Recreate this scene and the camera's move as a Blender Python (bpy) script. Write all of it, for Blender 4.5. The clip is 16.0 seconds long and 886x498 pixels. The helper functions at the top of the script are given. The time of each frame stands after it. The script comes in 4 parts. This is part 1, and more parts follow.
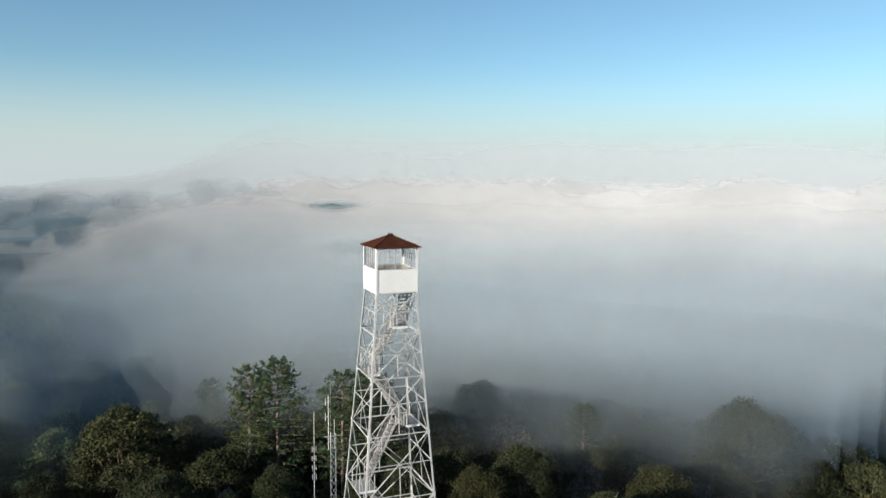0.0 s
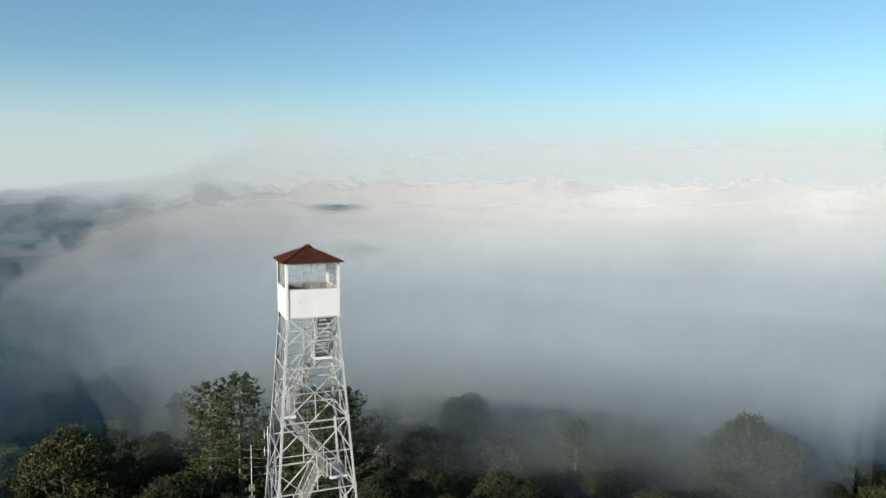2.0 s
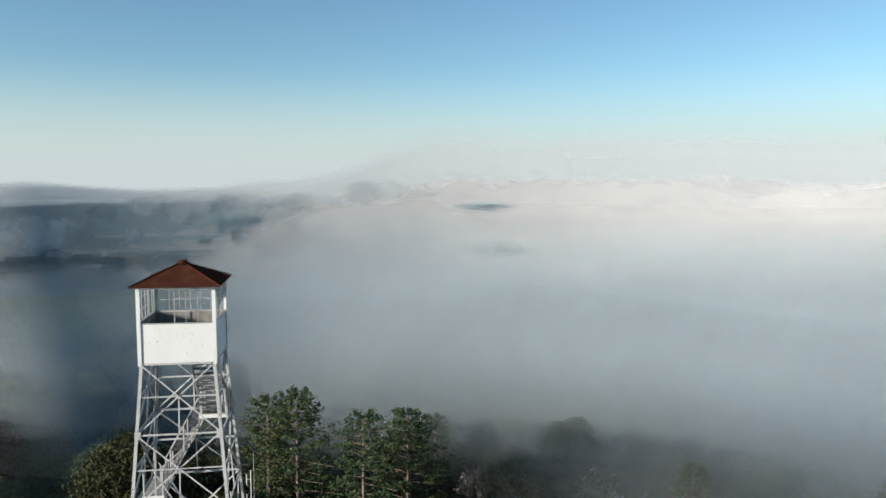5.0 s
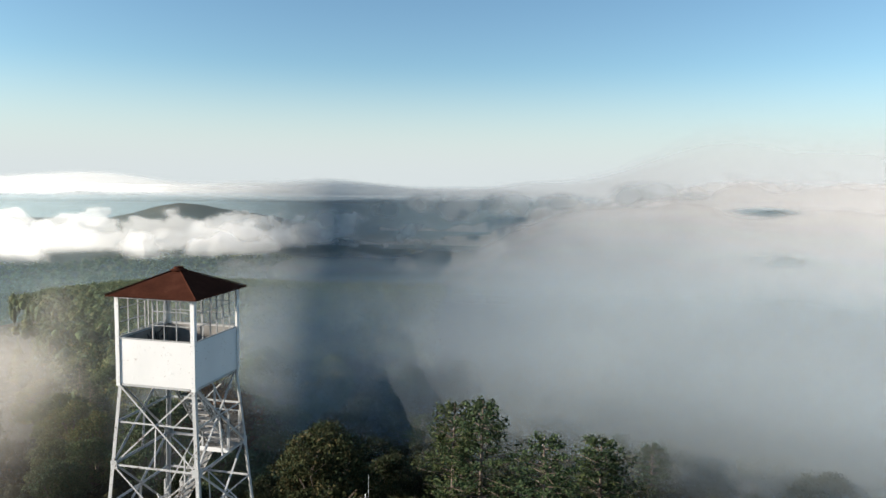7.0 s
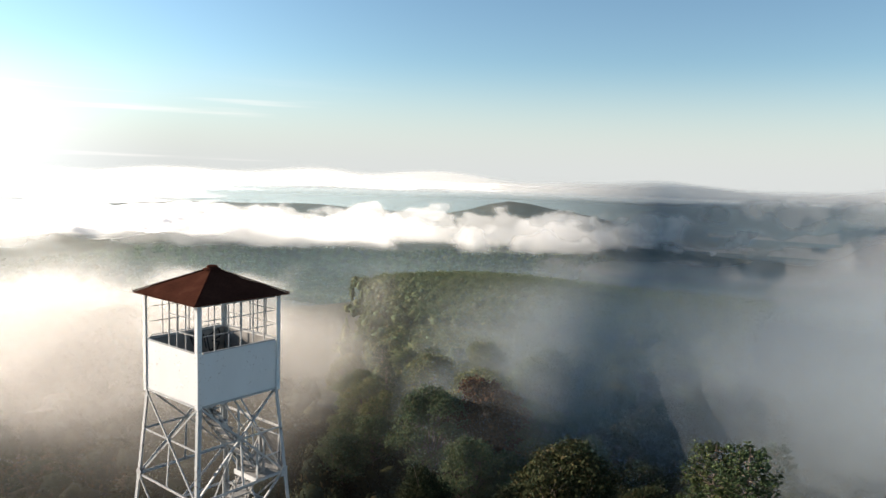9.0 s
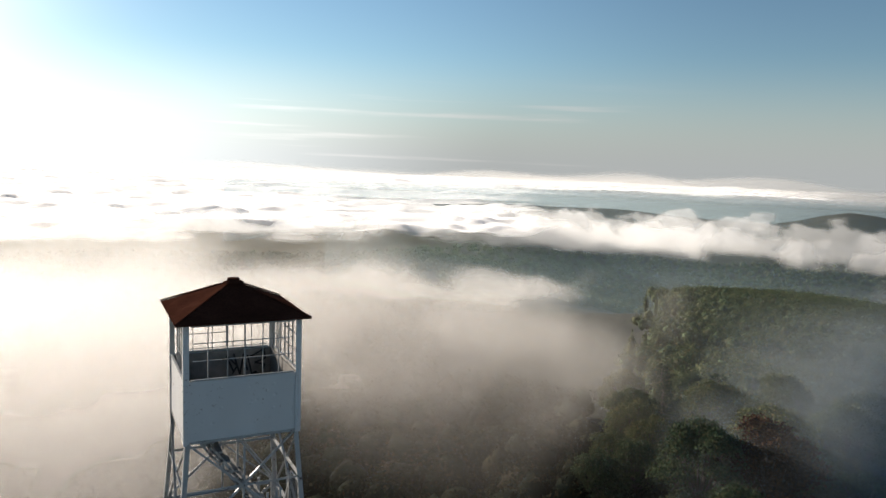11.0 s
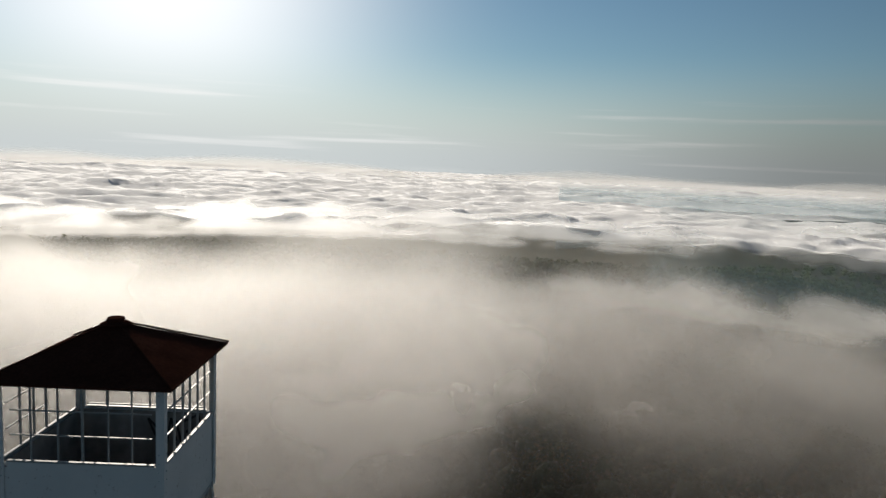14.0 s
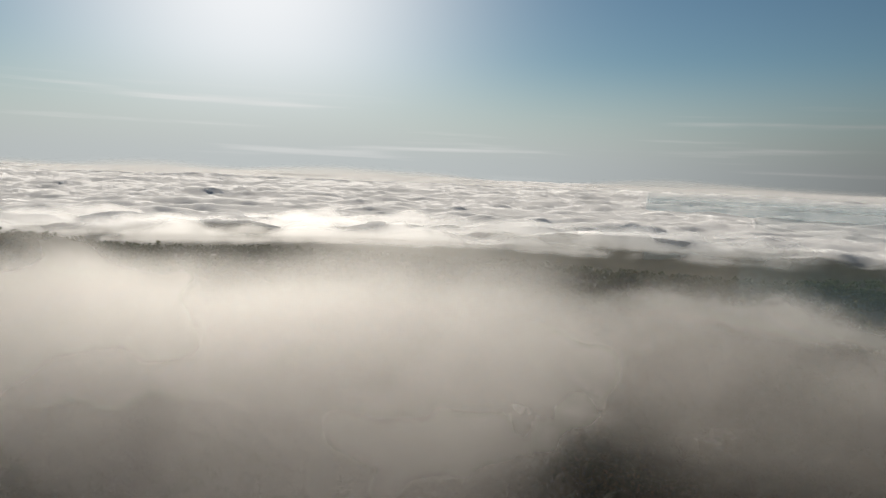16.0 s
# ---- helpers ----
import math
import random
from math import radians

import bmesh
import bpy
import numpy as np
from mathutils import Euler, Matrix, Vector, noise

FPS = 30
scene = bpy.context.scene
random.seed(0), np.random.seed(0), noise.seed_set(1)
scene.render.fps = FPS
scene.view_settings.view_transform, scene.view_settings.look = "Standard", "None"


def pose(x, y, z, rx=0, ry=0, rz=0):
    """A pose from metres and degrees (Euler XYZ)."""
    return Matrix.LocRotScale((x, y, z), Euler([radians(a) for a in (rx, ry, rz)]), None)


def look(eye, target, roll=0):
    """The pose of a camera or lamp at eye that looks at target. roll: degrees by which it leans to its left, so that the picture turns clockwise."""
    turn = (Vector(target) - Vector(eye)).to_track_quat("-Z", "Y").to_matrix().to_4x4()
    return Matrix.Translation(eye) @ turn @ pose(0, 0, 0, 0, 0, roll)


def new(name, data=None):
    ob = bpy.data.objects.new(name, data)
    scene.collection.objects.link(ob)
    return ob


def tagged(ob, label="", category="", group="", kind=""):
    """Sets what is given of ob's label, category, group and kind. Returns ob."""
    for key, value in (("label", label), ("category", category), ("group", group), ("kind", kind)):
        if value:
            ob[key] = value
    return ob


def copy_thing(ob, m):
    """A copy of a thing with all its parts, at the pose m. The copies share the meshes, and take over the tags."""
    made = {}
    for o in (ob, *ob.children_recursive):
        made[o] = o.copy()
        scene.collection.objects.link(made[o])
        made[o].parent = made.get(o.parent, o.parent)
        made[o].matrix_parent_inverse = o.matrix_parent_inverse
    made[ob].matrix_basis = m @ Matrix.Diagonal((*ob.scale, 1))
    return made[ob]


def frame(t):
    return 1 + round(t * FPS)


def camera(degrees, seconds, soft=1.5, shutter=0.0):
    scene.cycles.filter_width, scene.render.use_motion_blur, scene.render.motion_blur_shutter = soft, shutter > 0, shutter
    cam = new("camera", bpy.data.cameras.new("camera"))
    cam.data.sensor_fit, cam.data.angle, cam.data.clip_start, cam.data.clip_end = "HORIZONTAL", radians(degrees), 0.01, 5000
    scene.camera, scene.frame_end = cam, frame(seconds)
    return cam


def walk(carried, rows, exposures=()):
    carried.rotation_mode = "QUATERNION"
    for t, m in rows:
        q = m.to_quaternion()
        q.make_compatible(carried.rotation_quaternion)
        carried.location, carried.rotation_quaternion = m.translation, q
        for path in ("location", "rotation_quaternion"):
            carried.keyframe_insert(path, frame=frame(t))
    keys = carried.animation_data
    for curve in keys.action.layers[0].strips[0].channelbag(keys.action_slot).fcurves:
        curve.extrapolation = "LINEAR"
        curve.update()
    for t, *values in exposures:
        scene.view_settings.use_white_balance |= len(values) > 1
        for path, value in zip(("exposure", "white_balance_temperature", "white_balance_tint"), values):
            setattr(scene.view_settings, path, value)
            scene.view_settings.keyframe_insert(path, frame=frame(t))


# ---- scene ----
cam = camera(63.6, 16.0)
EXPOSURES = [(0.0, 0.95, 6250, 8), (5.5, 1.0, 6250, 8), (7.0, 1.18, 6400, 10), (9.0, 1.18, 6750, 13), (10.2, 0.75, 6700, 13), (12.5, -0.03, 6500, 11), (14.5, -0.7, 6450, 10), (16.0, -0.85, 6450, 10)]
SKY_TINT = (1.15, 1.32, 1.34, 1.0)
HAZE_COLOUR = (6.2, 6.7, 6.8, 1.0)
CLOUD_COLOUR = (10.0, 9.9, 9.7, 1.0)
PATH = [
    (0, (-34.949, 11.238, 5.589), (-33.104, 10.49, 5.401), 0.6),
    (0.5, (-33.646, 9.96, 5.582), (-31.802, 9.21, 5.394), 0.5),
    (1, (-32.438, 8.602, 5.55), (-30.595, 7.849, 5.363), 0.4),
    (1.5, (-31.216, 7.18, 5.553), (-29.368, 6.437, 5.367), 0.4),
    (2, (-30.073, 5.641, 5.558), (-28.219, 4.914, 5.372), 0.3),
    (2.5, (-28.926, 4.005, 5.555), (-27.062, 3.305, 5.368), 0.4),
    (3, (-27.766, 2.327, 5.53), (-25.888, 1.663, 5.343), 0.5),
    (5.5, (-21.21, -6.139, 5.322), (-19.226, -6.308, 5.133), 0.4),
    (6, (-19.785, -7.768, 5.337), (-17.794, -7.773, 5.147), 0.7),
    (6.5, (-18.263, -9.351, 5.33), (-16.283, -9.151, 5.138), 0.8),
    (7, (-16.657, -10.753, 5.311), (-14.713, -10.325, 5.116), 1.0),
    (7.5, (-14.975, -11.998, 5.282), (-13.093, -11.351, 5.083), 1.2),
    (8, (-13.207, -13.015, 5.258), (-11.41, -12.16, 5.055), 1.4),
    (8.5, (-11.448, -13.852, 5.251), (-9.758, -12.803, 5.044), 1.6),
    (9, (-9.663, -14.444, 5.235), (-8.1, -13.214, 5.022), 1.8),
    (9.5, (-7.884, -14.851, 5.251), (-6.469, -13.454, 5.034), 2.0),
    (10, (-6.112, -14.989, 5.265), (-4.859, -13.446, 5.044), 2.0),
    (12.5, (1.468, -13.008, 5.378), (1.888, -11.067, 5.14), 2.5),
    (13, (2.624, -12.203, 5.391), (2.905, -10.237, 5.152), 2.5),
    (13.5, (3.633, -11.153, 5.351), (3.773, -9.172, 5.112), 2.5),
    (14, (4.551, -10.181, 5.329), (4.577, -8.196, 5.091), 2.5),
    (14.5, (5.352, -9.136, 5.304), (5.291, -7.151, 5.069), 2.4),
    (15, (6.082, -8.167, 5.308), (5.947, -6.185, 5.078), 2.5),
    (15.5, (6.677, -7.081, 5.301), (6.501, -5.102, 5.074), 2.3),
    (16, (7.274, -6.003, 5.299), (7.065, -4.026, 5.076), 2.3),
]
walk(cam, [(t, look(eye, target, roll)) for t, eye, target, roll in PATH], EXPOSURES)

# ---- sky and sun ----
SUN_AZIMUTH, SUN_ELEVATION = 111.0, 15.0      # degrees from +x towards +y, and above the horizon
world = bpy.data.worlds.new("sky")
scene.world = world
world.use_nodes = True
scene.cycles.transparent_max_bounces = 48
WN, WL = world.node_tree.nodes, world.node_tree.links
WN.clear()
sky = WN.new("ShaderNodeTexSky")
sky.sky_type, sky.sun_disc = "NISHITA", False
sky.sun_elevation = radians(SUN_ELEVATION)
sky.sun_rotation = radians(90.0 - SUN_AZIMUTH)
sky.altitude, sky.air_density, sky.dust_density, sky.ozone_density = 400, 1.0, 0.15, 2.0
background, world_out = WN.new("ShaderNodeBackground"), WN.new("ShaderNodeOutputWorld")
background.inputs["Strength"].default_value = 0.05
# thin high cloud: streaks low over the horizon, drawn out sideways
where = WN.new("ShaderNodeTexCoord")
stretch = WN.new("ShaderNodeMapping")
stretch.inputs["Scale"].default_value = (1.3, 1.3, 34.0)
WL.new(where.outputs["Generated"], stretch.inputs["Vector"])
streaks = WN.new("ShaderNodeTexNoise")
streaks.inputs["Scale"].default_value, streaks.inputs["Detail"].default_value = 1.6, 6
WL.new(stretch.outputs[0], streaks.inputs["Vector"])
split = WN.new("ShaderNodeSeparateXYZ")
WL.new(where.outputs["Generated"], split.inputs[0])
band = WN.new("ShaderNodeMapRange")
band.interpolation_type = "SMOOTHSTEP"
for key, value in (("From Min", 0.125), ("From Max", 0.075), ("To Min", 0.0), ("To Max", 1.0)):
    band.inputs[key].default_value = value
WL.new(split.outputs["Z"], band.inputs["Value"])
wisps = WN.new("ShaderNodeMapRange")
wisps.interpolation_type = "SMOOTHSTEP"
for key, value in (("From Min", 0.53), ("From Max", 0.7), ("To Min", 0.0), ("To Max", 0.6)):
    wisps.inputs[key].default_value = value
WL.new(streaks.outputs["Fac"], wisps.inputs["Value"])
cover = WN.new("ShaderNodeMath")
cover.operation = "MULTIPLY"
northern = WN.new("ShaderNodeMapRange")        # the streaks lie in the north, the east is clear
northern.interpolation_type = "SMOOTHSTEP"
for key, value in (("From Min", 0.6), ("From Max", 0.9), ("To Min", 0.0), ("To Max", 1.0)):
    northern.inputs[key].default_value = value
WL.new(split.outputs["Y"], northern.inputs["Value"])
aloft = WN.new("ShaderNodeMath")
aloft.operation = "MULTIPLY"
WL.new(band.outputs[0], aloft.inputs[0])
WL.new(northern.outputs[0], aloft.inputs[1])
WL.new(aloft.outputs[0], cover.inputs[0])
WL.new(wisps.outputs[0], cover.inputs[1])
low = WN.new("ShaderNodeMapRange")
low.interpolation_type = "SMOOTHSTEP"
for key, value in (("From Min", 0.16), ("From Max", 0.0), ("To Min", 0.0), ("To Max", 0.97)):
    low.inputs[key].default_value = value
WL.new(split.outputs["Z"], low.inputs["Value"])
veil = WN.new("ShaderNodeMixRGB")
haze = WN.new("ShaderNodeMixRGB")
toward = WN.new("ShaderNodeVectorMath")       # haze is brightest round the sun
toward.operation = "DOT_PRODUCT"
WL.new(where.outputs["Generated"], toward.inputs[0])
toward.inputs[1].default_value = tuple(math.cos(radians(a)) * 1.0 for a in (SUN_AZIMUTH, 90 - SUN_AZIMUTH)) + (0.26,)
glow = WN.new("ShaderNodeMapRange")
glow.interpolation_type = "SMOOTHSTEP"
for key, value in (("From Min", 0.6), ("From Max", 1.05), ("To Min", 1.0), ("To Max", 2.9)):
    glow.inputs[key].default_value = value
WL.new(toward.outputs["Value"], glow.inputs["Value"])
lit_haze = WN.new("ShaderNodeVectorMath")
lit_haze.operation = "SCALE"
lit_haze.inputs[0].default_value = HAZE_COLOUR[:3]
WL.new(glow.outputs[0], lit_haze.inputs["Scale"])
WL.new(lit_haze.outputs[0], haze.inputs["Color2"])
lit_cloud = WN.new("ShaderNodeVectorMath")
lit_cloud.operation = "SCALE"
lit_cloud.inputs[0].default_value = CLOUD_COLOUR[:3]
WL.new(glow.outputs[0], lit_cloud.inputs["Scale"])
WL.new(lit_cloud.outputs[0], veil.inputs["Color2"])
WL.new(low.outputs[0], haze.inputs["Fac"])
clean = WN.new("ShaderNodeMixRGB")
clean.blend_type = "MULTIPLY"
clean.inputs["Fac"].default_value, clean.inputs["Color2"].default_value = 1.0, SKY_TINT
WL.new(sky.outputs[0], clean.inputs["Color1"])
# the wide white glow of thin haze round the sun
aureole = WN.new("ShaderNodeMapRange")
aureole.interpolation_type = "LINEAR"
for key, value in (("From Min", 0.35), ("From Max", 1.033), ("To Min", 0.0), ("To Max", 1.0)):
    aureole.inputs[key].default_value = value
WL.new(toward.outputs["Value"], aureole.inputs["Value"])
shine = WN.new("ShaderNodeMixRGB")
shine.inputs["Color2"].default_value = (32.0, 32.5, 33.0, 1.0)
falloff = WN.new("ShaderNodeMath")
falloff.operation = "POWER"
falloff.inputs[1].default_value = 24.0
WL.new(aureole.outputs[0], falloff.inputs[0])
WL.new(falloff.outputs[0], shine.inputs["Fac"])
wide = WN.new("ShaderNodeMapRange")
wide.interpolation_type = "SMOOTHSTEP"
for key, value in (("From Min", 0.35), ("From Max", 1.0), ("To Min", 1.08), ("To Max", 1.4)):
    wide.inputs[key].default_value = value
WL.new(toward.outputs["Value"], wide.inputs["Value"])
brighter = WN.new("ShaderNodeVectorMath")
brighter.operation = "SCALE"
WL.new(clean.outputs[0], brighter.inputs[0])
WL.new(wide.outputs[0], brighter.inputs["Scale"])
WL.new(brighter.outputs[0], shine.inputs["Color1"])
WL.new(shine.outputs[0], haze.inputs["Color1"])
WL.new(cover.outputs[0], veil.inputs["Fac"])
WL.new(haze.outputs[0], veil.inputs["Color1"])
WL.new(veil.outputs[0], background.inputs["Color"])
WL.new(background.outputs[0], world_out.inputs["Surface"])

sun = new("sun", bpy.data.lights.new("sun", "SUN"))
sun.data.energy, sun.data.angle, sun.data.color = 5.0, radians(0.6), (1.0, 0.9, 0.77)
sun_way = Vector((math.cos(radians(SUN_AZIMUTH)) * math.cos(radians(SUN_ELEVATION)),
                  math.sin(radians(SUN_AZIMUTH)) * math.cos(radians(SUN_ELEVATION)), math.sin(radians(SUN_ELEVATION))))
sun.matrix_world = look(sun_way * 200, (0, 0, 0))


# ---- materials ----
def material(name):
    m = bpy.data.materials.new(name)
    m.use_nodes = True
    n, l = m.node_tree.nodes, m.node_tree.links
    return m, n, l, n["Principled BSDF"]


def noise_node(n, l, scale, detail=4, coord="Object", rough=0.55, stretch=None):
    c = n.new("ShaderNodeTexCoord")
    t = n.new("ShaderNodeTexNoise")
    t.inputs["Scale"].default_value, t.inputs["Detail"].default_value, t.inputs["Roughness"].default_value = scale, detail, rough
    if stretch:
        s = n.new("ShaderNodeMapping")
        s.inputs["Scale"].default_value = stretch
        l.new(c.outputs[coord], s.inputs[0])
        l.new(s.outputs[0], t.inputs["Vector"])
    else:
        l.new(c.outputs[coord], t.inputs["Vector"])
    return t


def ramp(n, l, source, stops):
    r = n.new("ShaderNodeValToRGB")
    e = r.color_ramp.elements
    while len(e) < len(stops):
        e.new(0.5)
    for k, (p, c) in enumerate(stops):
        e[k].position, e[k].color = p, (*c, 1)
    l.new(source, r.inputs[0])
    return r


def mix(n, l, fac, a, b, blend="MIX"):
    m = n.new("ShaderNodeMixRGB")
    m.blend_type = blend
    for key, v in (("Fac", fac), ("Color1", a), ("Color2", b)):
        if isinstance(v, (int, float)):
            m.inputs[key].default_value = v
        elif isinstance(v, tuple):
            m.inputs[key].default_value = (*v, 1)
        else:
            l.new(v, m.inputs[key])
    return m.outputs[0]


def bump(n, l, source, bsdf, strength, distance=0.01):
    b = n.new("ShaderNodeBump")
    b.inputs["Strength"].default_value, b.inputs["Distance"].default_value = strength, distance
    l.new(source, b.inputs["Height"])
    l.new(b.outputs[0], bsdf.inputs["Normal"])


def painted_steel(name, paint, rust, wear):
    """White or grey oil paint on steel: faint streaks, chalky patches, rust where the paint is gone."""
    m, n, l, p = material(name)
    big = noise_node(n, l, 1.3, 5)
    streak = noise_node(n, l, 1.6, 5, stretch=(1.0, 1.0, 0.5))
    tone = ramp(n, l, streak.outputs[0], [(0.25, tuple(c * 0.93 for c in paint)), (0.7, paint)])
    spots = noise_node(n, l, 16.0, 5, rough=0.65)
    both = mix(n, l, 0.35, spots.outputs[0], big.outputs[0])
    gone = ramp(n, l, both, [(wear, (0, 0, 0)), (wear + 0.05, (1, 1, 1))])
    l.new(mix(n, l, gone.outputs[0], tone.outputs[0], rust), p.inputs["Base Color"])
    p.inputs["Roughness"].default_value = 0.5
    bump(n, l, big.outputs[0], p, 0.25, 0.02)
    return m


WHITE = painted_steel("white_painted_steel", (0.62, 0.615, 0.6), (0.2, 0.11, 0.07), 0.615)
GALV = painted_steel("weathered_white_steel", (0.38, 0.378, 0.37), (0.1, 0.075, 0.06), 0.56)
BAR = painted_steel("window_bar_paint", (0.3, 0.3, 0.295), (0.16, 0.10, 0.07), 0.58)


def rust_roof():
    m, n, l, p = material("rusty_brown_sheet_roof")
    a = noise_node(n, l, 2.2, 6)
    b = noise_node(n, l, 22.0, 5)
    base = ramp(n, l, a.outputs[0], [(0.3, (0.036, 0.014, 0.009)), (0.55, (0.055, 0.02, 0.013)), (0.75, (0.085, 0.034, 0.022))])
    l.new(mix(n, l, 0.35, base.outputs[0], ramp(n, l, b.outputs[0], [(0.3, (0.02, 0.009, 0.007)), (0.7, (0.075, 0.03, 0.018))]).outputs[0]), p.inputs["Base Color"])
    p.inputs["Roughness"].default_value, p.inputs["Specular IOR Level"].default_value = 1.0, 0.0
    bump(n, l, b.outputs[0], p, 0.3, 0.01)
    return m


ROOF = rust_roof()


def plain(name, colour, rough=0.7, metal=0.0, vary=0.25, scale=8.0):
    m, n, l, p = material(name)
    t = noise_node(n, l, scale, 5)
    r = ramp(n, l, t.outputs[0], [(0.3, tuple(c * (1 - vary) for c in colour)), (0.7, tuple(min(1, c * (1 + vary)) for c in colour))])
    l.new(r.outputs[0], p.inputs["Base Color"])
    p.inputs["Roughness"].default_value, p.inputs["Metallic"].default_value = rough, metal
    bump(n, l, t.outputs[0], p, 0.2, 0.01)
    return m


PLANK = plain("grey_weathered_planks", (0.11, 0.095, 0.08), 0.9)
TREAD = plain("weathered_step_boards", (0.24, 0.23, 0.215), 0.9)
# Blotchy grey, darkened so that its colour carries the shade inside the cab.
LINING = plain("blotched_shaded_inner_sheet", (0.2, 0.19, 0.178), 0.8, 0.0, 0.35, 2.5)
BLACK = plain("black_spray_paint", (0.012, 0.012, 0.014), 0.6)
BARK = plain("bark", (0.12, 0.09, 0.07), 0.9)
STAIR = painted_steel("worn_stair_steel", (0.4, 0.39, 0.37), (0.07, 0.05, 0.038), 0.51)
WIRE = plain("dark_woven_wire", (0.16, 0.155, 0.15), 0.7)
MASTM = plain("galvanised_mast_steel", (0.42, 0.42, 0.42), 0.5, 0.3)


def foliage(name, dark, light, warm):
    m, n, l, p = material(name)
    info = n.new("ShaderNodeObjectInfo")
    geo = n.new("ShaderNodeNewGeometry")
    leaf = ramp(n, l, geo.outputs["Random Per Island"], [(0.0, dark), (0.6, light), (1.0, warm)])
    tree = ramp(n, l, info.outputs["Random"], [(0.0, (0.75, 0.8, 0.8)), (0.6, (1.0, 1.0, 1.0)), (1.0, (1.25, 1.05, 0.85))])
    patch = noise_node(n, l, 0.35, 3)
    tone = mix(n, l, 1.0, leaf.outputs[0], tree.outputs[0], "MULTIPLY")
    tone = mix(n, l, 1.0, tone, ramp(n, l, patch.outputs[0], [(0.35, (0.8, 0.85, 0.85)), (0.65, (1.15, 1.1, 1.0))]).outputs[0], "MULTIPLY")
    l.new(tone, p.inputs["Base Color"])
    p.inputs["Roughness"].default_value, p.inputs["Specular IOR Level"].default_value = 0.8, 0.12
    through_leaf = n.new("ShaderNodeBsdfTranslucent")
    l.new(tone, through_leaf.inputs["Color"])
    both = n.new("ShaderNodeMixShader")
    both.inputs[0].default_value = 0.16
    l.new(p.outputs[0], both.inputs[1])
    l.new(through_leaf.outputs[0], both.inputs[2])
    l.new(both.outputs[0], n["Material Output"].inputs["Surface"])
    return m


# Leaf colours darkened to stand in for the fog bank's shade.
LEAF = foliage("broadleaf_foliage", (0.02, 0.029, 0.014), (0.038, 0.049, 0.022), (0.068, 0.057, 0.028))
NEEDLE = foliage("pine_needles", (0.022, 0.04, 0.02), (0.042, 0.066, 0.03), (0.07, 0.09, 0.038))
RUSSET = foliage("russet_autumn_foliage", (0.06, 0.03, 0.018), (0.12, 0.055, 0.028), (0.17, 0.08, 0.035))
# Lighter copy of the broadleaf colours, with sunlight on the woods put in.
SUNNY_LEAF = foliage("sun_brightened_foliage", (0.07, 0.1, 0.052), (0.115, 0.15, 0.07), (0.16, 0.145, 0.075))


def forest_floor():
    m, n, l, p = material("forest_ground")
    a = noise_node(n, l, 0.02, 6)
    b = noise_node(n, l, 0.3, 6)
    base = ramp(n, l, a.outputs[0], [(0.35, (0.024, 0.028, 0.017)), (0.65, (0.045, 0.044, 0.026))])
    fine = ramp(n, l, b.outputs[0], [(0.3, (0.55, 0.6, 0.6)), (0.7, (1.4, 1.3, 1.2))])
    l.new(mix(n, l, 1.0, base.outputs[0], fine.outputs[0], "MULTIPLY"), p.inputs["Base Color"])
    p.inputs["Roughness"].default_value = 0.95
    bump(n, l, b.outputs[0], p, 0.4, 0.6)
    return m


GROUND = forest_floor()


